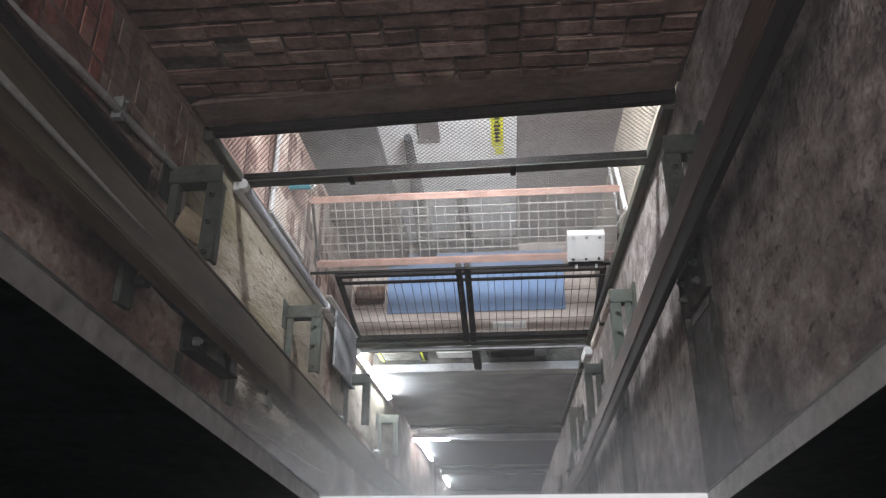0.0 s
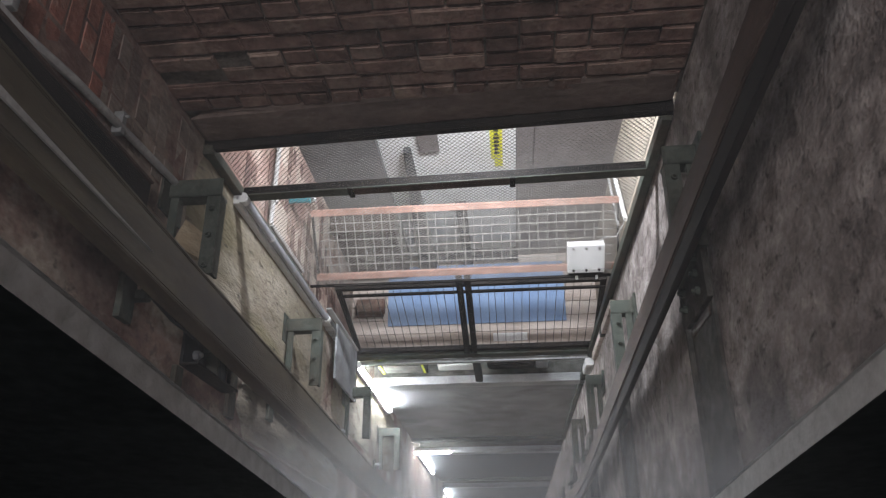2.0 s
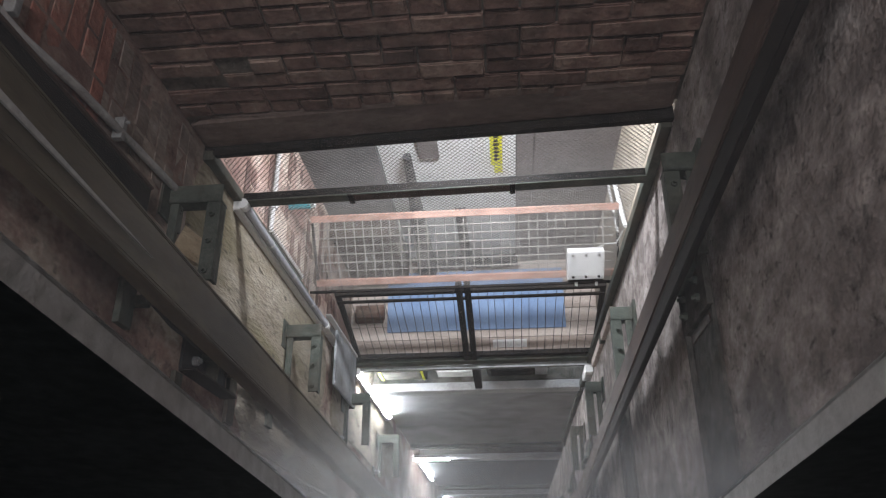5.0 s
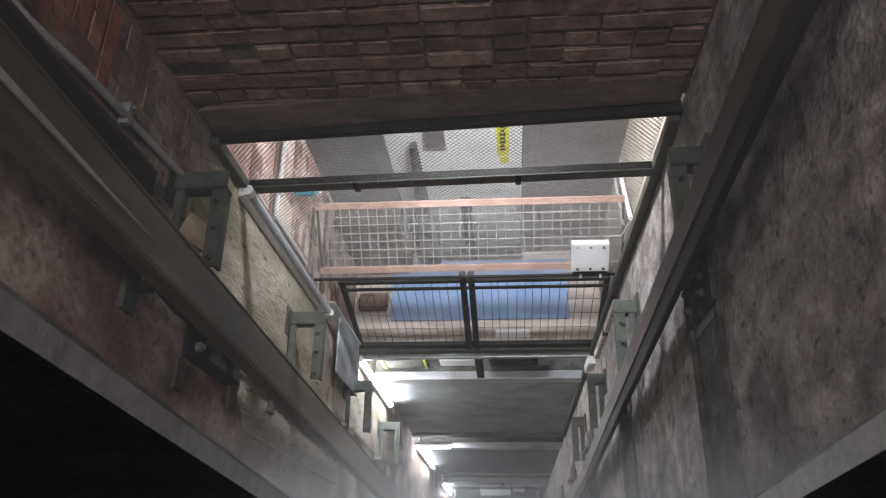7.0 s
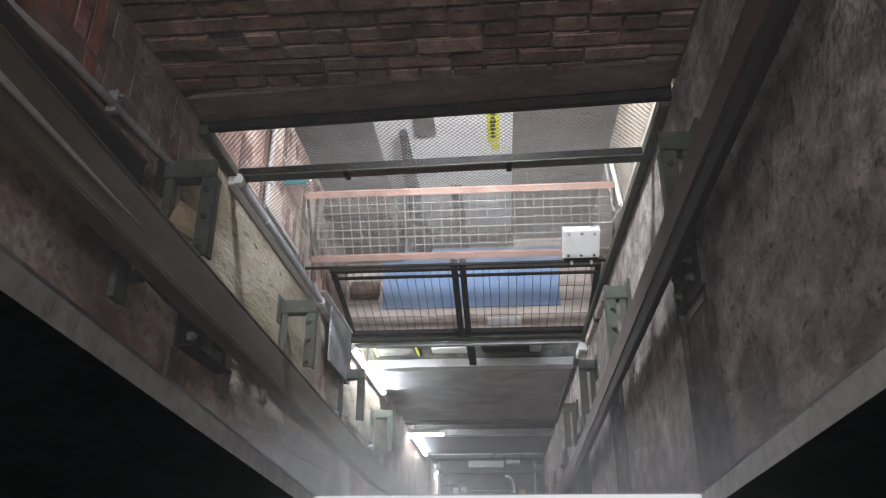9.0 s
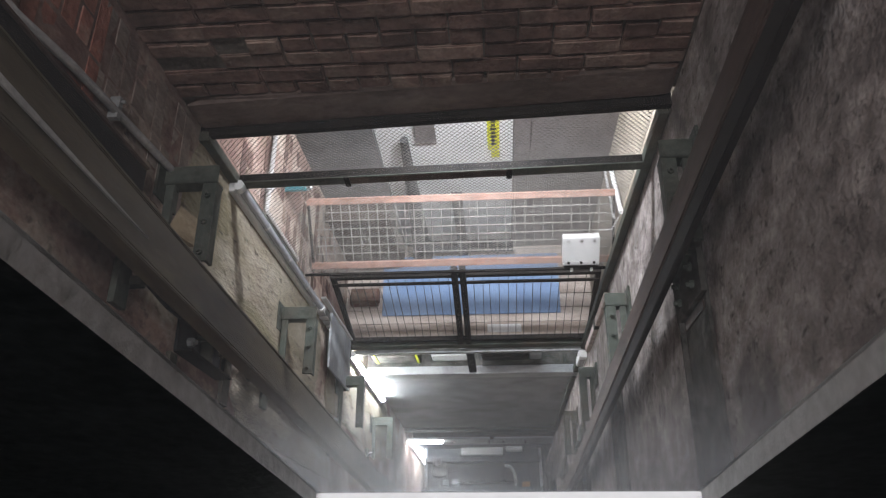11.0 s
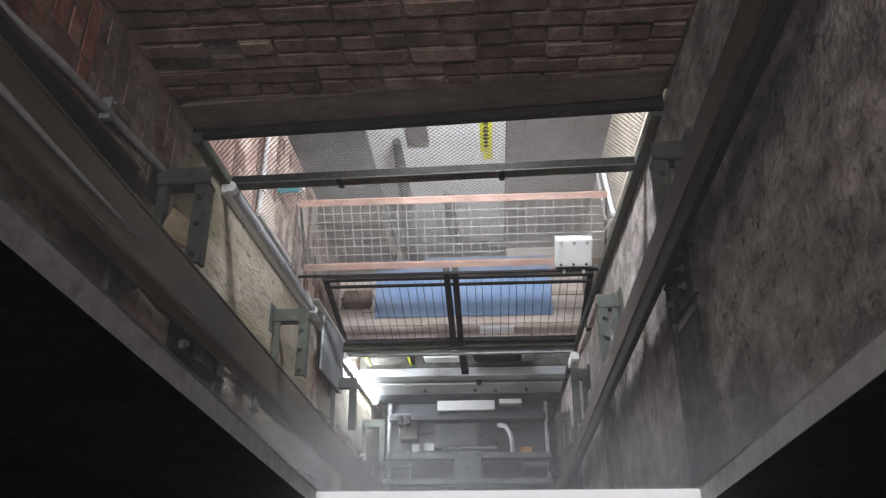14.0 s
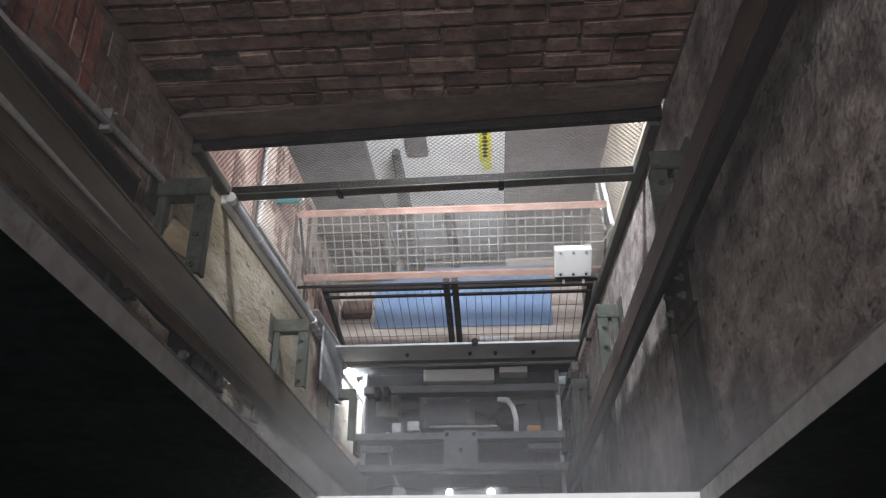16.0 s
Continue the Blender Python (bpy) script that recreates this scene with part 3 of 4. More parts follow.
cable = thing("trailing_cable", "black rubber cable running down the shaft wall", "cable", (-0.872, -0.745, 0))
bm = bmesh.new()
pipe(bm, [(0.01, 0.16, TOP), (0.006, 0.11, 4.0), (0.0, 0.075, 3.58), (0.004, 0.02, 3.33), (0, -0.019, 2.99), (0, -0.02, 2.74), (0.004, -0.012, 2.31), (0, -0.06, 1.38), (0, -0.08, 0.2), (0, -0.08, BOTTOM)], 0.012, 8)
part("sheath", bm, BLACK, cable)
for z in (3.24, 2.66, 2.42, 2.05, 1.3):
    bm = bmesh.new()
    box(bm, (-0.028, -0.045, z - 0.02), (0.03, -0.013, z + 0.02), bevel=0.004)
    bolt(bm, (0.03, -0.03, z), (1, 0, 0), 0.012, 0.014)
    part("clip", bm, STEEL_GREEN, cable)
recess = thing("wall_box", "steel box with a black back standing in for a wall cavity", "box", (-0.9, -0.77, 2.42))
boxes("side", STEEL_DARK, recess, ((0, -0.11, 0), (0.07, -0.10, 0.42)), ((0, 0.10, 0), (0.07, 0.11, 0.42)), bevel=0.002)
# Black sheet gives the dark inside of the cavity.
boxes("back", BLACK, recess, ((0, -0.10, 0), (0.012, 0.10, 0.42)))
boxes("bar", STEEL_GREEN, recess, ((0.012, -0.20, -0.09), (0.03, 0.02, -0.01)), bevel=0.002)
boxes("bar", STEEL_GREEN, recess, ((0.012, -0.24, 0.44), (0.03, -0.13, 0.50)), bevel=0.002)
bolts(recess, GALV, (0.03, 0.0, -0.05), (0.012, 0.06, 0.28), (0.012, -0.05, 0.33), axis=(1, 0, 0), r=0.018, h=0.02)
boxes("shelf", STEEL_GREEN, recess, ((0.012, -0.10, 0.2), (0.06, 0.10, 0.215)), bevel=0.002)


def batten_light(z0, lit):
    """Vertical fluorescent fitting in the corner by the landing opening."""
    f = thing("tube_light", "lit fluorescent tube fitting in the shaft corner" if lit else "unlit fluorescent fitting with a clear cover in the shaft corner", "lamp", (-0.865, -0.06, z0), "tube lights")
    boxes("body", WHITE, f, ((-0.03, -0.03, 0), (0.0, 0.03, 1.62)), bevel=0.006)
    bm = bmesh.new()
    rod(bm, (0.014, 0, 0.03), (0.014, 0, 1.59), 0.019 if not lit else 0.016, 12)
    tube = part("tube", bm, TUBE_LIT if lit else PERSPEX, f)
    for z in (0.0, 1.58):
        bm = bmesh.new()
        rod(bm, (0.012, 0, z), (0.012, 0, z + 0.04), 0.024, 12)
        part("end_cap", bm, WHITE, tube)
    for z in (0.4, 0.8, 1.2):
        bm = bmesh.new()
        rod(bm, (0.013, 0, z), (0.013, 0, z + 0.012), 0.022, 12)
        part("clip", bm, PVC, tube)
    return f


batten_light(0.94, False)
batten_light(-1.70, True)
batten_light(-5.85, True)
batten_light(-9.3, True)

side_case = thing("landing_gear_case", "grey steel case beside the landing gate", "case", (-0.9, 0, 0))
boxes("plate", GREY_BLUE, side_case, ((0.055, -0.38, 0.08), (0.07, -0.012, 0.74)), bevel=0.004)
boxes("bottom", STEEL_DARK, side_case, ((0.0, -0.38, 0.06), (0.07, -0.012, 0.08)), bevel=0.003)
boxes("edge", WHITE, side_case, ((0.05, -0.012, 0.1), (0.085, 0.0, 1.0)), bevel=0.003)
boxes("louvre_box", GALV, side_case, ((0.0, -0.06, 0.5), (0.05, -0.014, 0.95)), bevel=0.004)
for i in range(4):
    boxes("slat", WHITE, side_case, ((0.0, -0.07, 0.54 + i * 0.1), (0.053, -0.06, 0.61 + i * 0.1)), bevel=0.002)

# ---- beams on the right wall ----
for i in range(6):
    b = thing("wall_beam", "dark painted steel channel let into the render", "beam", (0.9, 0, 2.80 - 1.8 * i), "wall beams")
    boxes("web", DIRTY_STEEL, b, ((-0.012, -1.5, 0), (0.004, -0.56, 0.29)), bevel=0.003)
    boxes("lip", DIRTY_STEEL, b, ((-0.03, -1.5, -0.012), (0.004, -0.56, 0.0)), bevel=0.003)
    boxes("packing", RAIL_BROWN, b, ((-0.017, -0.84, 0.02), (-0.012, -0.81, 0.27)), bevel=0.003)
    splice = boxes("splice_plate", DIRTY_STEEL, b, ((-0.03, -0.80, -0.03), (-0.012, -0.50, 0.32)), bevel=0.003)
    boxes("angle", STEEL_GREEN, b, ((-0.075, -0.66, 0.02), (-0.031, -0.645, 0.27)), ((-0.044, -0.644, 0.02), (-0.031, -0.56, 0.27)), bevel=0.002)
    bolts(splice, STEEL_GREEN, *[(-0.03, y, z) for y in (-0.69, -0.75) for z in (0.06, 0.24)], axis=(-1, 0, 0), r=0.014, h=0.014)

trim_post = thing("corner_post", "weathered timber post beside the landing gate", "post", (0.9, 0, 0))
boxes("timber", WOOD, trim_post, ((-0.03, -0.12, 0.05), (-0.002, -0.07, 1.15)), bevel=0.004)
boxes("strap", STEEL_GREEN, trim_post, ((-0.034, -0.124, 0.6), (-0.002, -0.066, 0.66)), bevel=0.002)
# timber wedge by the bracket, and a pale blade for the glint on the rail
wedge = thing("timber_wedge", "pale timber wedge behind the rail bracket", "wedge", (-0.87, -0.50, 3.0))
bm = bmesh.new()
vs = [bm.verts.new(p) for p in ((0, -0.05, 0), (0, 0.05, 0), (0.07, -0.05, 0), (0.07, 0.05, 0), (0.02, -0.04, 0.13), (0.05, 0.05, 0.12))]
bmesh.ops.convex_hull(bm, input=vs)
part("block", bm, TIMBER, wedge)
strip = thing("packing_strip", "pale blade standing in for a lit sliver along the rail", "strip", (-0.694, -0.80, 3.35))
bm = bmesh.new()
vs = [bm.verts.new(p) for p in ((0, 0.028, 0.2), (0.006, 0.028, 0.2), (0, 0.10, 2.2), (0.006, 0.10, 2.2), (0, 0.155, 2.2), (0.006, 0.155, 2.2))]
bmesh.ops.convex_hull(bm, input=vs)
part("blade", bm, PVC, strip)

# ---- landing edge and the storeys below ----
sill = thing("landing_sill", "worn steel channel along the landing edge", "sill", kind="structure")
boxes("channel", STEEL_GREEN, sill, ((-0.86, -0.03, -0.10), (0.95, 0.028, 0.0)), bevel=0.004)
boxes("lip", GALV, sill, ((-0.86, -0.06, -0.14), (0.95, -0.03, -0.10)), bevel=0.003)


def storey(z):
    """A closed landing opening below: sheet-steel gate, coloured dark deeper down, its head beam, the gap above it, the
    room behind.
    """
    w = thing("sheet_gate", "sheet steel landing gate under a pale steel beam, near black on deeper landings", "gate", (0, 0, z), "lower landing gates")
    boxes("head_beam", CAR_GREY, w, ((-0.86, -0.05, 2.50), (0.9, 0.02, 2.64)), bevel=0.006)
    # Near-black sheets stand in for the dark of the deeper openings.
    boxes("sheet", GREY_BLUE if z > -4 else DARK_NAVY, w, ((-0.86, -0.02, 0.1), (0.9, 0.0, 2.50)), bevel=0.002)
    boxes("sill", STEEL_GREEN, w, ((-0.86, -0.05, -0.05), (0.9, 0.02, 0.1)), bevel=0.004)
    return w


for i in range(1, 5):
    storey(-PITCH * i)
    structure("landing_room", "grey plaster room behind the lower landing", GREY_PAINT,
              ((-0.9, 0.75, -PITCH * i - 0.02), (1.2, 0.9, -PITCH * i + PITCH - 0.15)),
              ((0.95, 0.03, -PITCH * i - 0.02), (1.2, 0.75, -PITCH * i + PITCH - 0.15)))
    structure("landing_slab", "concrete slab of the lower landing", CONCRETE, ((-0.9, 0.03, -PITCH * i - 0.15), (0.95, 0.75, -PITCH * i - 0.02)))
    structure("shelf", "dirty steel shelf behind the beam", DIRTY_STEEL, ((-0.86, 0.022, -PITCH * i + 2.58), (0.95, 0.34, -PITCH * i + 2.61)))

z = -PITCH + 2.61
crate = thing("striped_case", "dark case with yellow and black end straps", "case", (-0.60, 0.13, z))
boxes("body", DIRTY_STEEL, crate, ((-0.16, -0.07, 0), (0.16, 0.12, 0.23)), bevel=0.01)
for x in (-0.2, 0.16):
    boxes("strap", BLACK, crate, ((x, -0.072, 0), (x + 0.04, 0.122, 0.232)), bevel=0.006)
for x in (-0.18, 0.165):
    boxes("stripe", YELLOW, crate, ((x, -0.075, 0.0), (x + 0.018, 0.12, 0.236)))
pale = thing("control_unit", "pale control unit with a dark display", "control unit", (-0.14, 0.13, z))
boxes("case", WHITE, pale, ((-0.17, -0.06, 0), (0.17, 0.12, 0.17)), bevel=0.012)
boxes("display", BLACK, pale, ((-0.02, -0.04, 0.17), (0.06, 0.02, 0.173)))
motor = thing("gate_motor", "dark gate motor with a rounded housing", "motor", (0.3, 0.12, z))
boxes("housing", STEEL_DARK, motor, ((-0.2, -0.06, 0), (0.2, 0.12, 0.18)), bevel=0.04)
boxes("flange", GREY_BLUE, motor, ((0.2, -0.05, 0), (0.3, 0.11, 0.2)), bevel=0.01)
post = thing("stop_post", "short dark steel stop under the gate", "post", (0.03, -0.02, -0.42))
boxes("shaft", STEEL_DARK, post, ((-0.03, -0.02, -0.42), (0.03, 0.03, 0.28)), bevel=0.005)
boxes("shoe", GREY_BLUE, post, ((-0.05, -0.03, -0.46), (0.05, 0.04, -0.42)), bevel=0.003)
socket = thing("wall_switch", "white switch box beside the landing edge", "switch", (0.868, -0.085, -0.36))
boxes("case", WHITE, socket, ((-0.03, -0.03, 0), (0.03, 0.03, 0.26)), bevel=0.006)
boxes("cover", PVC, socket, ((-0.02, -0.034, 0.03), (0.02, -0.03, 0.2)), bevel=0.001)

# horizontal lamp on the third storey
lamp = thing("tube_light", "lit fluorescent tube across the lower opening", "lamp", (-0.72, -0.06, -4.0), "tube lights")
boxes("body", WHITE, lamp, ((-0.27, 0.0, -0.02), (0.27, 0.04, 0.03)), bevel=0.006)
bm = bmesh.new()
rod(bm, (-0.26, -0.012, 0), (0.26, -0.012, 0), 0.016, 12)
part("tube", bm, TUBE_LIT, lamp)

# ---- landing door with its narrow vision panel, close to the eye ----
window = thing("door_2", "grey steel landing door with a narrow vision panel", "door", kind="structure")
SLOPE = 0.085
XL, XR, ZS, YS = 0.169, 0.32, 5.009, -1.579


def slab(bm, x0, x1, z0, z1, t):
    """A piece of the leaf, t thick towards the eye's side, in the leaf's leaning plane."""
    vs = []
    for x in (x0, x1):
        for z in (z0, z1):
            y = YS + SLOPE * (z - ZS)
            vs += [bm.verts.new((x, y - t, z)), bm.verts.new((x, y, z))]
    bmesh.ops.convex_hull(bm, input=vs)


bm = bmesh.new()
slab(bm, -0.9, XL, 4.2, 6.3, 0.0065)
slab(bm, XR, 0.9, 4.2, 6.3, 0.008)
slab(bm, XL, XR, 5.62, 6.3, 0.008)
slab(bm, XL, XR, 4.2, ZS - 0.005, 0.008)
part("leaf", bm, STEEL_NEAR, window)
boxes("window_sill", WHITE, window, ((XL, YS - 0.030, ZS - 0.0048), (XR, YS - 0.0012, ZS)), label="white painted sill of the vision panel")
bm = bmesh.new()
slab(bm, XL, XR, ZS + 0.0005, 5.62, 0.001)
pane = part("pane", bm, GALV, window, "dusty glass pane with a lamp-glare haze")
pane.visible_shadow = False
structure("wall_near_1", "wall over the landing door", CONCRETE, ((-0.9, -1.75, 6.3), (0.9, -1.5, TOP)))
structure("lobby_wall", "dark wall of the lobby behind the door", STEEL_DARK, ((-1.2, -3.2, 3.2), (1.2, -3.1, TOP)), ((-1.3, -3.2, 3.2), (-1.2, -1.9, TOP)), ((1.2, -3.2, 3.2), (1.3, -1.9, TOP)), ((-1.3, -3.2, 3.0), (1.3, -1.75, 3.2)), ((-1.3, -3.2, TOP), (1.3, -1.9, TOP + 0.2)))



def hazy_dusty_glass(name, low_haze_dust, high_haze_dust, top, wide_share):
    """Clear glass under dust and a lamp-glare haze, both set thicker towards the sill; scatters light forwards."""
    m = bpy.data.materials.new(name)
    m.use_nodes = True
    nt = m.node_tree
    n, k = nt.nodes, nt.links.new
    n.remove(n["Principled BSDF"])
    clear, film_ = n.new("ShaderNodeBsdfTransparent"), n.new("ShaderNodeBsdfTranslucent")
    tight, wide = n.new("ShaderNodeBsdfRefraction"), n.new("ShaderNodeBsdfRefraction")
    film_.inputs[0].default_value = (0.78, 0.86, 0.92, 1)
    tight.inputs["IOR"].default_value, tight.inputs["Roughness"].default_value = 1.06, 0.9
    wide.inputs["IOR"].default_value, wide.inputs["Roughness"].default_value = 1.22, 1.0
    mix_a, mix_b, mix_c = [n.new("ShaderNodeMixShader") for _ in range(3)]
    mix_a.inputs[0].default_value, mix_c.inputs[0].default_value = 0.68, wide_share
    geo, nz, patch = n.new("ShaderNodeNewGeometry"), n.new("ShaderNodeTexNoise"), n.new("ShaderNodeMapRange")
    nz.inputs["Scale"].default_value, nz.inputs["Detail"].default_value = 24, 2
    patch.inputs["From Min"].default_value, patch.inputs["From Max"].default_value = 0.3, 0.7
    patch.inputs["To Min"].default_value, patch.inputs["To Max"].default_value = 0.72, 1.0
    sep, low, total = n.new("ShaderNodeSeparateXYZ"), n.new("ShaderNodeMapRange"), n.new("ShaderNodeMath")
    low.interpolation_type = "SMOOTHSTEP"
    # The glare's haze low in the view is put into this gradient.
    low.inputs["From Min"].default_value, low.inputs["From Max"].default_value = 5.02, top
    low.inputs["To Min"].default_value, low.inputs["To Max"].default_value = low_haze_dust, high_haze_dust
    total.operation = "MULTIPLY"
    k(geo.outputs["Position"], nz.inputs["Vector"])
    k(nz.outputs["Fac"], patch.inputs["Value"])
    k(geo.outputs["Position"], sep.inputs[0])
    k(sep.outputs["Z"], low.inputs["Value"])
    k(patch.outputs[0], total.inputs[0])
    k(low.outputs[0], total.inputs[1])
    k(tight.outputs[0], mix_c.inputs[1])
    k(wide.outputs[0], mix_c.inputs[2])
    k(mix_c.outputs[0], mix_a.inputs[1])
    k(film_.outputs[0], mix_a.inputs[2])
    k(total.outputs[0], mix_b.inputs[0])
    k(clear.outputs[0], mix_b.inputs[1])
    k(mix_a.outputs[0], mix_b.inputs[2])
    k(mix_b.outputs[0], n["Material Output"].inputs[0])
    return m


# Extra sheet, added beyond the pane to deepen the haze low down.
bm = bmesh.new()
slab(bm, XL - 0.02, XR + 0.02, ZS - 0.06, 5.62, 0.001)
bmesh.ops.translate(bm, vec=(0, 0.006, 0), verts=bm.verts)
haze_pane = part("pane", bm, GALV, window, "extra glass sheet added to thicken the haze")
haze_pane.visible_shadow = False
for ob, m in ((pane, hazy_dusty_glass("hazy_dusty_glass", 0.27, 0.045, 5.175, 0.85)), (haze_pane, hazy_dusty_glass("haze_sheet_glass", 0.2, 0.0, 5.15, 0.9))):
    ob.data.materials.clear()
    ob.data.materials.append(m)


# ---- the lift car; local z = 0 is the lower edge of its head board ----
car = thing("lift_car", "grey goods lift car with machinery on its roof", "lift car")
head_board = boxes("head_board", CAR_GREY, car, ((-0.84, -0.05, 0.0), (0.87, -0.032, 0.36)), bevel=0.005)
bolts(head_board, STEEL_DARK, *[(x, -0.05, 0.17) for x in (-0.35, 0.1, 0.28, 0.55)], axis=(0, -1, 0), r=0.016)
bolts(head_board, STEEL_DARK, (0.14, -0.04, 0.36), r=0.025, h=0.03)
# Dark panel added to close the gap between head board and roof.
boxes("front_cover", DARK_NAVY, car, ((-0.84, -0.047, -0.43), (0.87, -0.035, -0.002)), bevel=0.003)
boxes("roof", DARK_NAVY, car, ((-0.74, -1.45, -0.42), (0.76, -0.05, -0.38)), bevel=0.006)
boxes("body", CAR_GREY, car, ((-0.72, -1.43, -2.6), (0.74, -0.07, -0.42)), bevel=0.01)
for y in (-0.61, -0.83):
    boxes("crosshead_beam", CROSS_GREY, car, ((-0.74, y, -0.27), (0.76, y + 0.05, -0.09)), bevel=0.006)
cross_plate = boxes("crosshead_plate", CROSS_GREY, car, ((-0.106, -0.82, -0.09), (0.136, -0.55, -0.07)), bevel=0.006)
bolts(cross_plate, STEEL_DARK, (-0.08, -0.58, -0.07), (0.11, -0.58, -0.07), (0.015, -0.69, -0.07), r=0.016)
boxes("stay", CAR_GREY, car, ((-0.76, -0.66, -0.34), (-0.5, -0.62, -0.24)), bevel=0.005)
boxes("stay", CAR_GREY, car, ((0.5, -0.66, -0.34), (0.76, -0.62, -0.24)), bevel=0.005)
boxes("fitting", WHITE, car, ((-0.265, -0.157, -0.36), (0.27, -0.065, -0.2)), bevel=0.006, label="white light fitting")
boxes("fitting", WHITE, car, ((0.31, -0.10, -0.36), (0.52, -0.055, -0.2)), bevel=0.005, label="small white box")
boxes("door_gear", DARK_NAVY, car, ((-0.72, -0.24, -0.38), (0.74, -0.18, -0.22)), bevel=0.008)
boxes("control_box", DIRTY_STEEL, car, ((-0.3, -0.5, -0.38), (0.12, -0.27, -0.22)), bevel=0.012)
boxes("control_box", DIRTY_STEEL, car, ((-0.62, -0.42, -0.38), (-0.45, -0.25, -0.2)), bevel=0.012)
# White arc painted as the light along the pulley's rim.
bm = bmesh.new()
pipe(bm, [(0.30, -0.28, -0.3), (0.36, -0.30, -0.24), (0.40, -0.36, -0.22), (0.42, -0.44, -0.24), (0.42, -0.52, -0.32)], 0.02, 10)
part("hose", bm, WHITE, car, "white arc for the lit rim of the rope pulley")
bm = bmesh.new()
rod(bm, (-0.22, -0.5, -0.21), (0.28, -0.5, -0.21), 0.02, 12)
for x in (-0.2, 0.26):
    box(bm, (x - 0.012, -0.515, -0.38), (x + 0.012, -0.485, -0.2), bevel=0.003)
part("shaft", bm, POLISHED, car, "bright steel shaft")
boxes("tag", ORANGE, car, ((0.5, -0.54, -0.36), (0.6, -0.48, -0.28)), bevel=0.01, label="orange plastic block")
for x, w, tall in ((-0.34, 0.045, 0.16), (-0.47, 0.035, 0.11)):
    boxes("relay_box", CAR_GREY, car, ((x - w, -0.52, -0.38), (x + w, -0.45, -0.38 + tall)), bevel=0.006)
bm = bmesh.new()
rod(bm, (0.355, -0.43, -0.37), (0.355, -0.40, -0.30), 0.085, 24)
rod(bm, (0.355, -0.40, -0.30), (0.355, -0.395, -0.285), 0.03, 12)
part("pulley", bm, STEEL_DARK, car, "dark steel rope pulley")
for y in (-0.92, -1.1):
    bm = bmesh.new()
    pipe(bm, [(-0.66, y, -0.33), (-0.5, y + 0.03, -0.31), (-0.2, y - 0.02, -0.34), (0.3, y + 0.02, -0.33), (0.66, y, -0.34)], 0.009, 8)
    part("cable", bm, BLACK, car)
for x in (-0.62, -0.55):
    boxes("limit_switch", STEEL_DARK, car, ((x, -0.3, -0.38), (x + 0.04, -0.22, -0.08)), bevel=0.004)
boxes("socket_box", WHITE, car, ((-0.48, -1.02, -0.38), (-0.4, -0.92, -0.2)), bevel=0.006)
for x in (-0.08, 0.22):
    bm = bmesh.new()
    bmesh.ops.create_uvsphere(bm, u_segments=12, v_segments=8, radius=0.028, matrix=Matrix.Translation((x, -0.95, -0.3)))
    part("bulb", bm, CAR_LAMP, car, "lit bulb")
lamp_bar = boxes("lamp_bar", GREY_BLUE, car, ((-0.2, -0.99, -0.38), (0.34, -0.91, -0.33)), bevel=0.006)
for pts, r, mat in (([(-0.6, -0.3, -0.36), (-0.45, -0.36, -0.33), (-0.3, -0.33, -0.34), (-0.28, -0.2, -0.36)], 0.011, BLACK),
                    ([(0.12, -0.36, -0.3), (0.22, -0.42, -0.33), (0.34, -0.34, -0.34), (0.5, -0.3, -0.36)], 0.010, BLACK),
                    ([(0.6, -0.25, -0.36), (0.62, -0.45, -0.34), (0.56, -0.7, -0.35), (0.6, -0.95, -0.36)], 0.012, BLACK),
                    ([(-0.55, -0.5, -0.36), (-0.52, -0.75, -0.34), (-0.44, -0.93, -0.3)], 0.010, PVC)):
    bm = bmesh.new()
    pipe(bm, pts, r, 8)
    part("cable", bm, mat, car)
lid = boxes("lid", DARK_NAVY, car, ((-0.27, -0.48, -0.22), (0.09, -0.29, -0.205)), bevel=0.006)
bolts(lid, GALV, *[(x, y, -0.205) for x in (-0.25, 0.07) for y in (-0.46, -0.31)], r=0.008, h=0.006)
boxes("kerb", CAR_GREY, car, ((-0.74, -1.45, -0.38), (-0.71, -0.06, -0.30)), bevel=0.004)
boxes("kerb", CAR_GREY, car, ((0.73, -1.45, -0.38), (0.76, -0.06, -0.30)), bevel=0.004)
for x in (-0.745, 0.765):
    boxes("guide_shoe", STEEL_DARK, car, ((x - 0.02, -0.7, -0.3), (x + 0.012, -0.58, -0.12)), bevel=0.004)

# ---- brickwork, one brick at a time ----
def brick_mesh(name, lx, lz, ly, mat, seed, soft=0.006):
    rnd = random.Random(seed)
    bm = bmesh.new()
    box(bm, (-lx / 2, -ly / 2, -lz / 2), (lx / 2, ly / 2, lz / 2))
    bmesh.ops.bevel(bm, geom=[e for e in bm.edges if all(v.co.y < 0 for v in e.verts)], offset=soft, segments=2, affect="EDGES")
    for v in bm.verts:
        v.co += Vector((rnd.uniform(-1, 1), rnd.uniform(-0.6, 0.6), rnd.uniform(-1, 1))) * 0.0025
    return mesh_of(name, bm, mat)


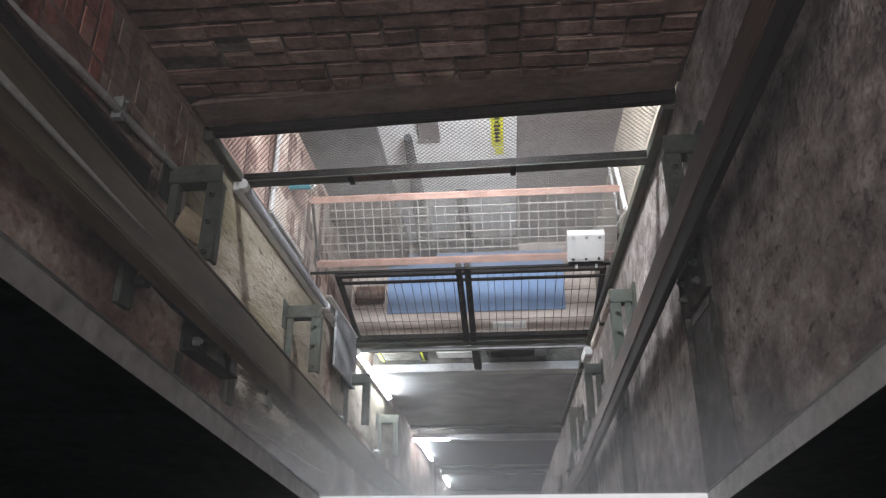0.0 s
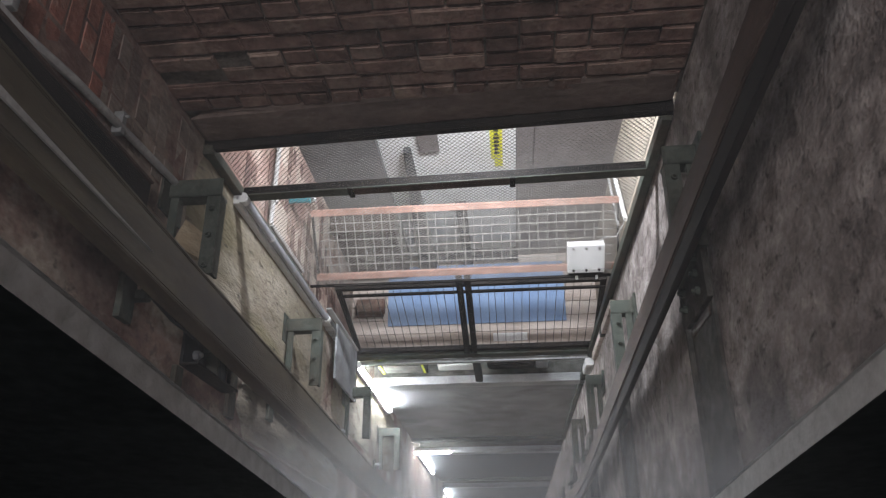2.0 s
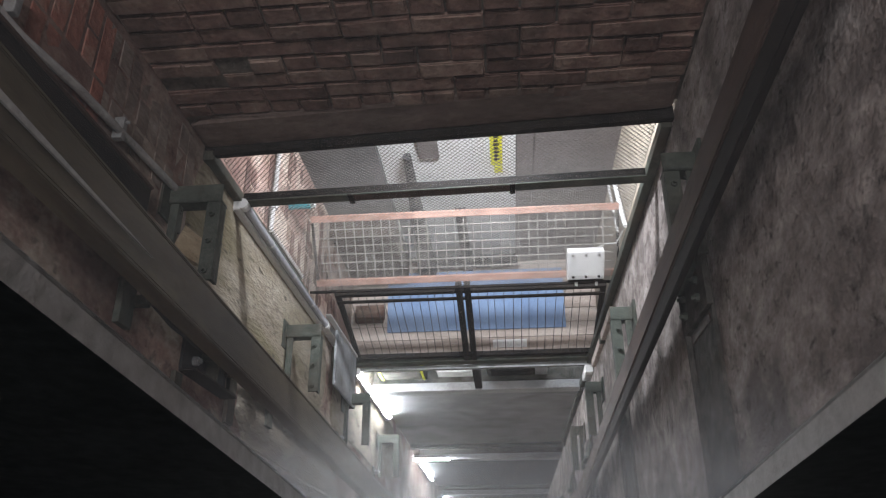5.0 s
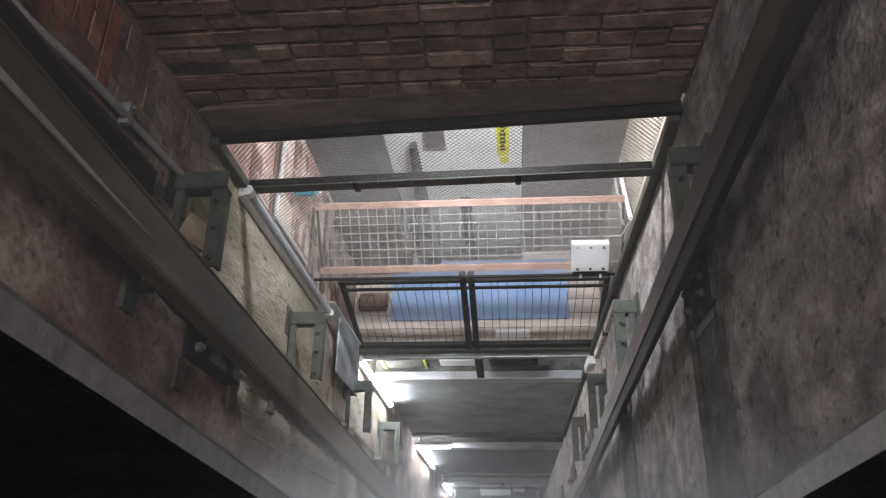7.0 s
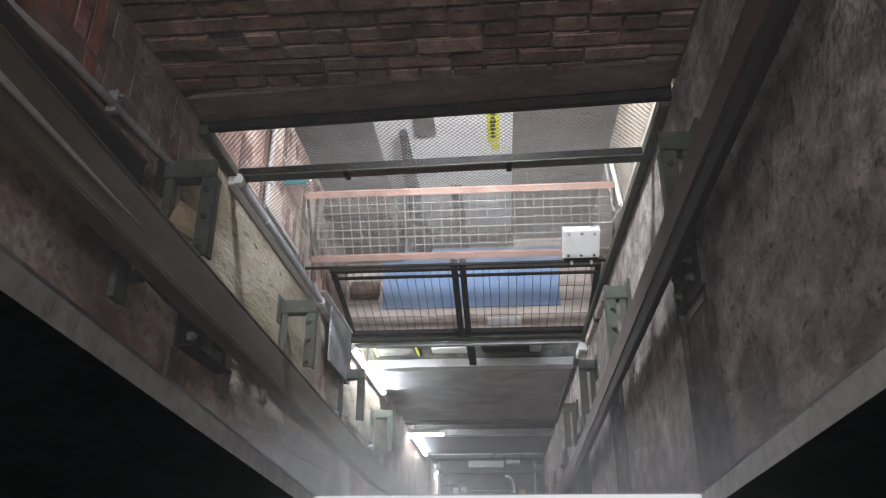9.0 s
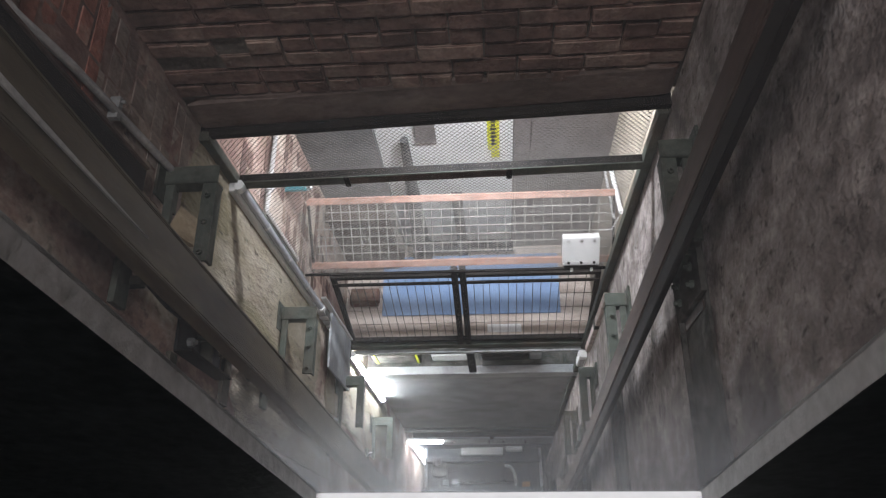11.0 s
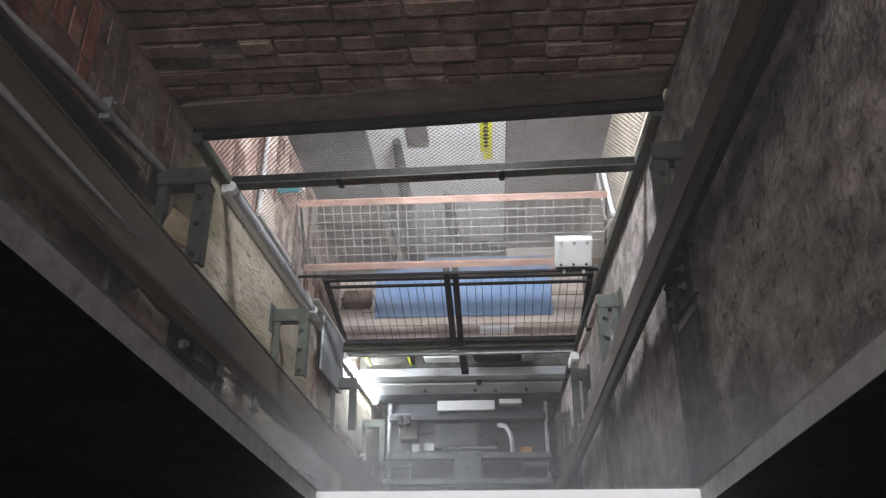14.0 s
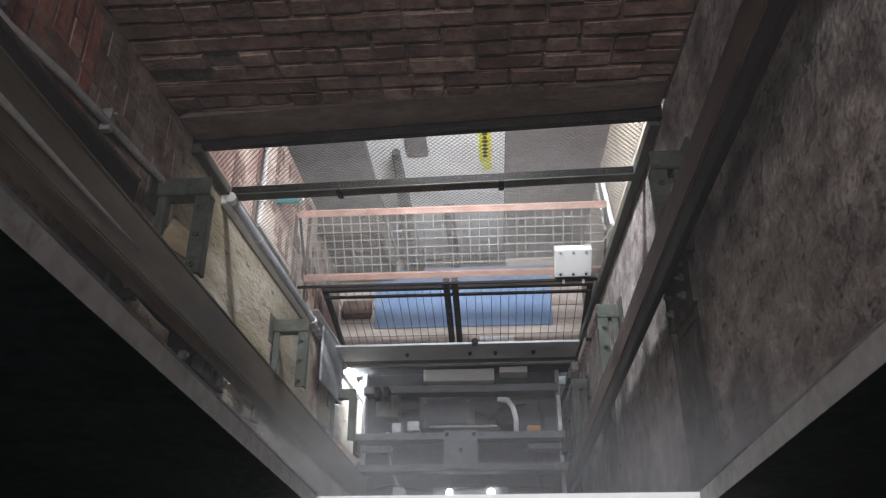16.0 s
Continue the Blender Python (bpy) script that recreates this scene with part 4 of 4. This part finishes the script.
rnd = random.Random(4)
stretch_far = [brick_mesh("brick", 0.219, 0.066, 0.1, BRICK_FAR, i) for i in range(5)]
header_far = [brick_mesh("brick", 0.106, 0.066, 0.1, BRICK_FAR, 20 + i) for i in range(4)]
for r in range(22):
    z = 3.138 + r * 0.076
    head = r % 3 == 0
    step = 0.1125 if head else 0.225
    x = -0.9 + (0.056 if head else rnd.choice((0.0, 0.112)))
    while x < 0.9:
        if not (-0.84 < x < -0.60 and r in (2, 3) and rnd.random() < 0.8):
            o = new("brick", rnd.choice(header_far if head else stretch_far))
            o.parent = wall_far
            o.location = (min(max(x, -0.84 if head else -0.79), 0.84 if head else 0.79), 0.056 + rnd.uniform(-0.005, 0.004), z + rnd.uniform(-0.002, 0.002))
            o.rotation_euler = (rnd.uniform(-0.03, 0.0), rnd.uniform(-0.006, 0.006), rnd.uniform(-0.01, 0.01))
        x += step
stretch_red = [brick_mesh("brick", 0.219, 0.069, 0.04, BRICK_RED, 40 + i, 0.005) for i in range(4)]
header_red = [brick_mesh("brick", 0.107, 0.069, 0.04, BRICK_RED, 60 + i, 0.005) for i in range(4)]


def red_courses(parent, x, y0, y1, z0, z1, skip, heads=None, longs=None):
    r, z = 0, z0
    while z < z1:
        head = r % 2 == 1
        y = y0 + (0.055 if head else 0.11)
        while y < y1 - 0.04:
            if not skip(y, z):
                o = new("brick", rnd.choice((heads or header_red) if head else (longs or stretch_red)))
                o.parent = parent
                o.location = (x + rnd.uniform(-0.004, 0.003), y, z)
                o.rotation_euler = (rnd.uniform(-0.015, 0.015), rnd.uniform(-0.02, 0.02), math.radians(90) + rnd.uniform(-0.02, 0.02))
            y += 0.1125 if head else 0.225
        r, z = r + 1, z + 0.0755


dull = [brick_mesh("brick", 0.216, 0.069, 0.04, BRICK_DULL, 80 + i, 0.005) for i in range(4)]
smear = [brick_mesh("brick", 0.221, 0.072, 0.04, MORTAR_SMEAR, 100 + i, 0.004) for i in range(4)]
smear_head = [brick_mesh("brick", 0.109, 0.072, 0.04, MORTAR_SMEAR, 110 + i, 0.004) for i in range(3)]
dull_head = [brick_mesh("brick", 0.105, 0.069, 0.04, BRICK_DULL, 90 + i, 0.005) for i in range(3)]
red_courses(wall_left, -0.9175, -0.46, -0.01, 3.64, 4.8, lambda y, z: rnd.random() < 0.10)
red_courses(wall_left, -0.9185, -0.46, -0.01, 3.0, 3.62, lambda y, z: rnd.random() < 0.12, smear_head, smear)
red_courses(brick_return, -0.918, 0.03, 0.72, 0.3, 2.9, lambda y, z: rnd.random() < 0.45, dull_head, dull)


def motions():
    rows = [(0, -15.1), (3.5, -11.7), (6, -9.3), (8, -7.3), (9, -6.3), (11.5, -3.78), (12.5, -2.82), (13.5, -1.88), (14.5, -1.02), (15, -0.63), (15.5, -0.28), (16, 0.0)]
    walk(car, [(t, pose(0, 0, z)) for t, z in rows])


motions()
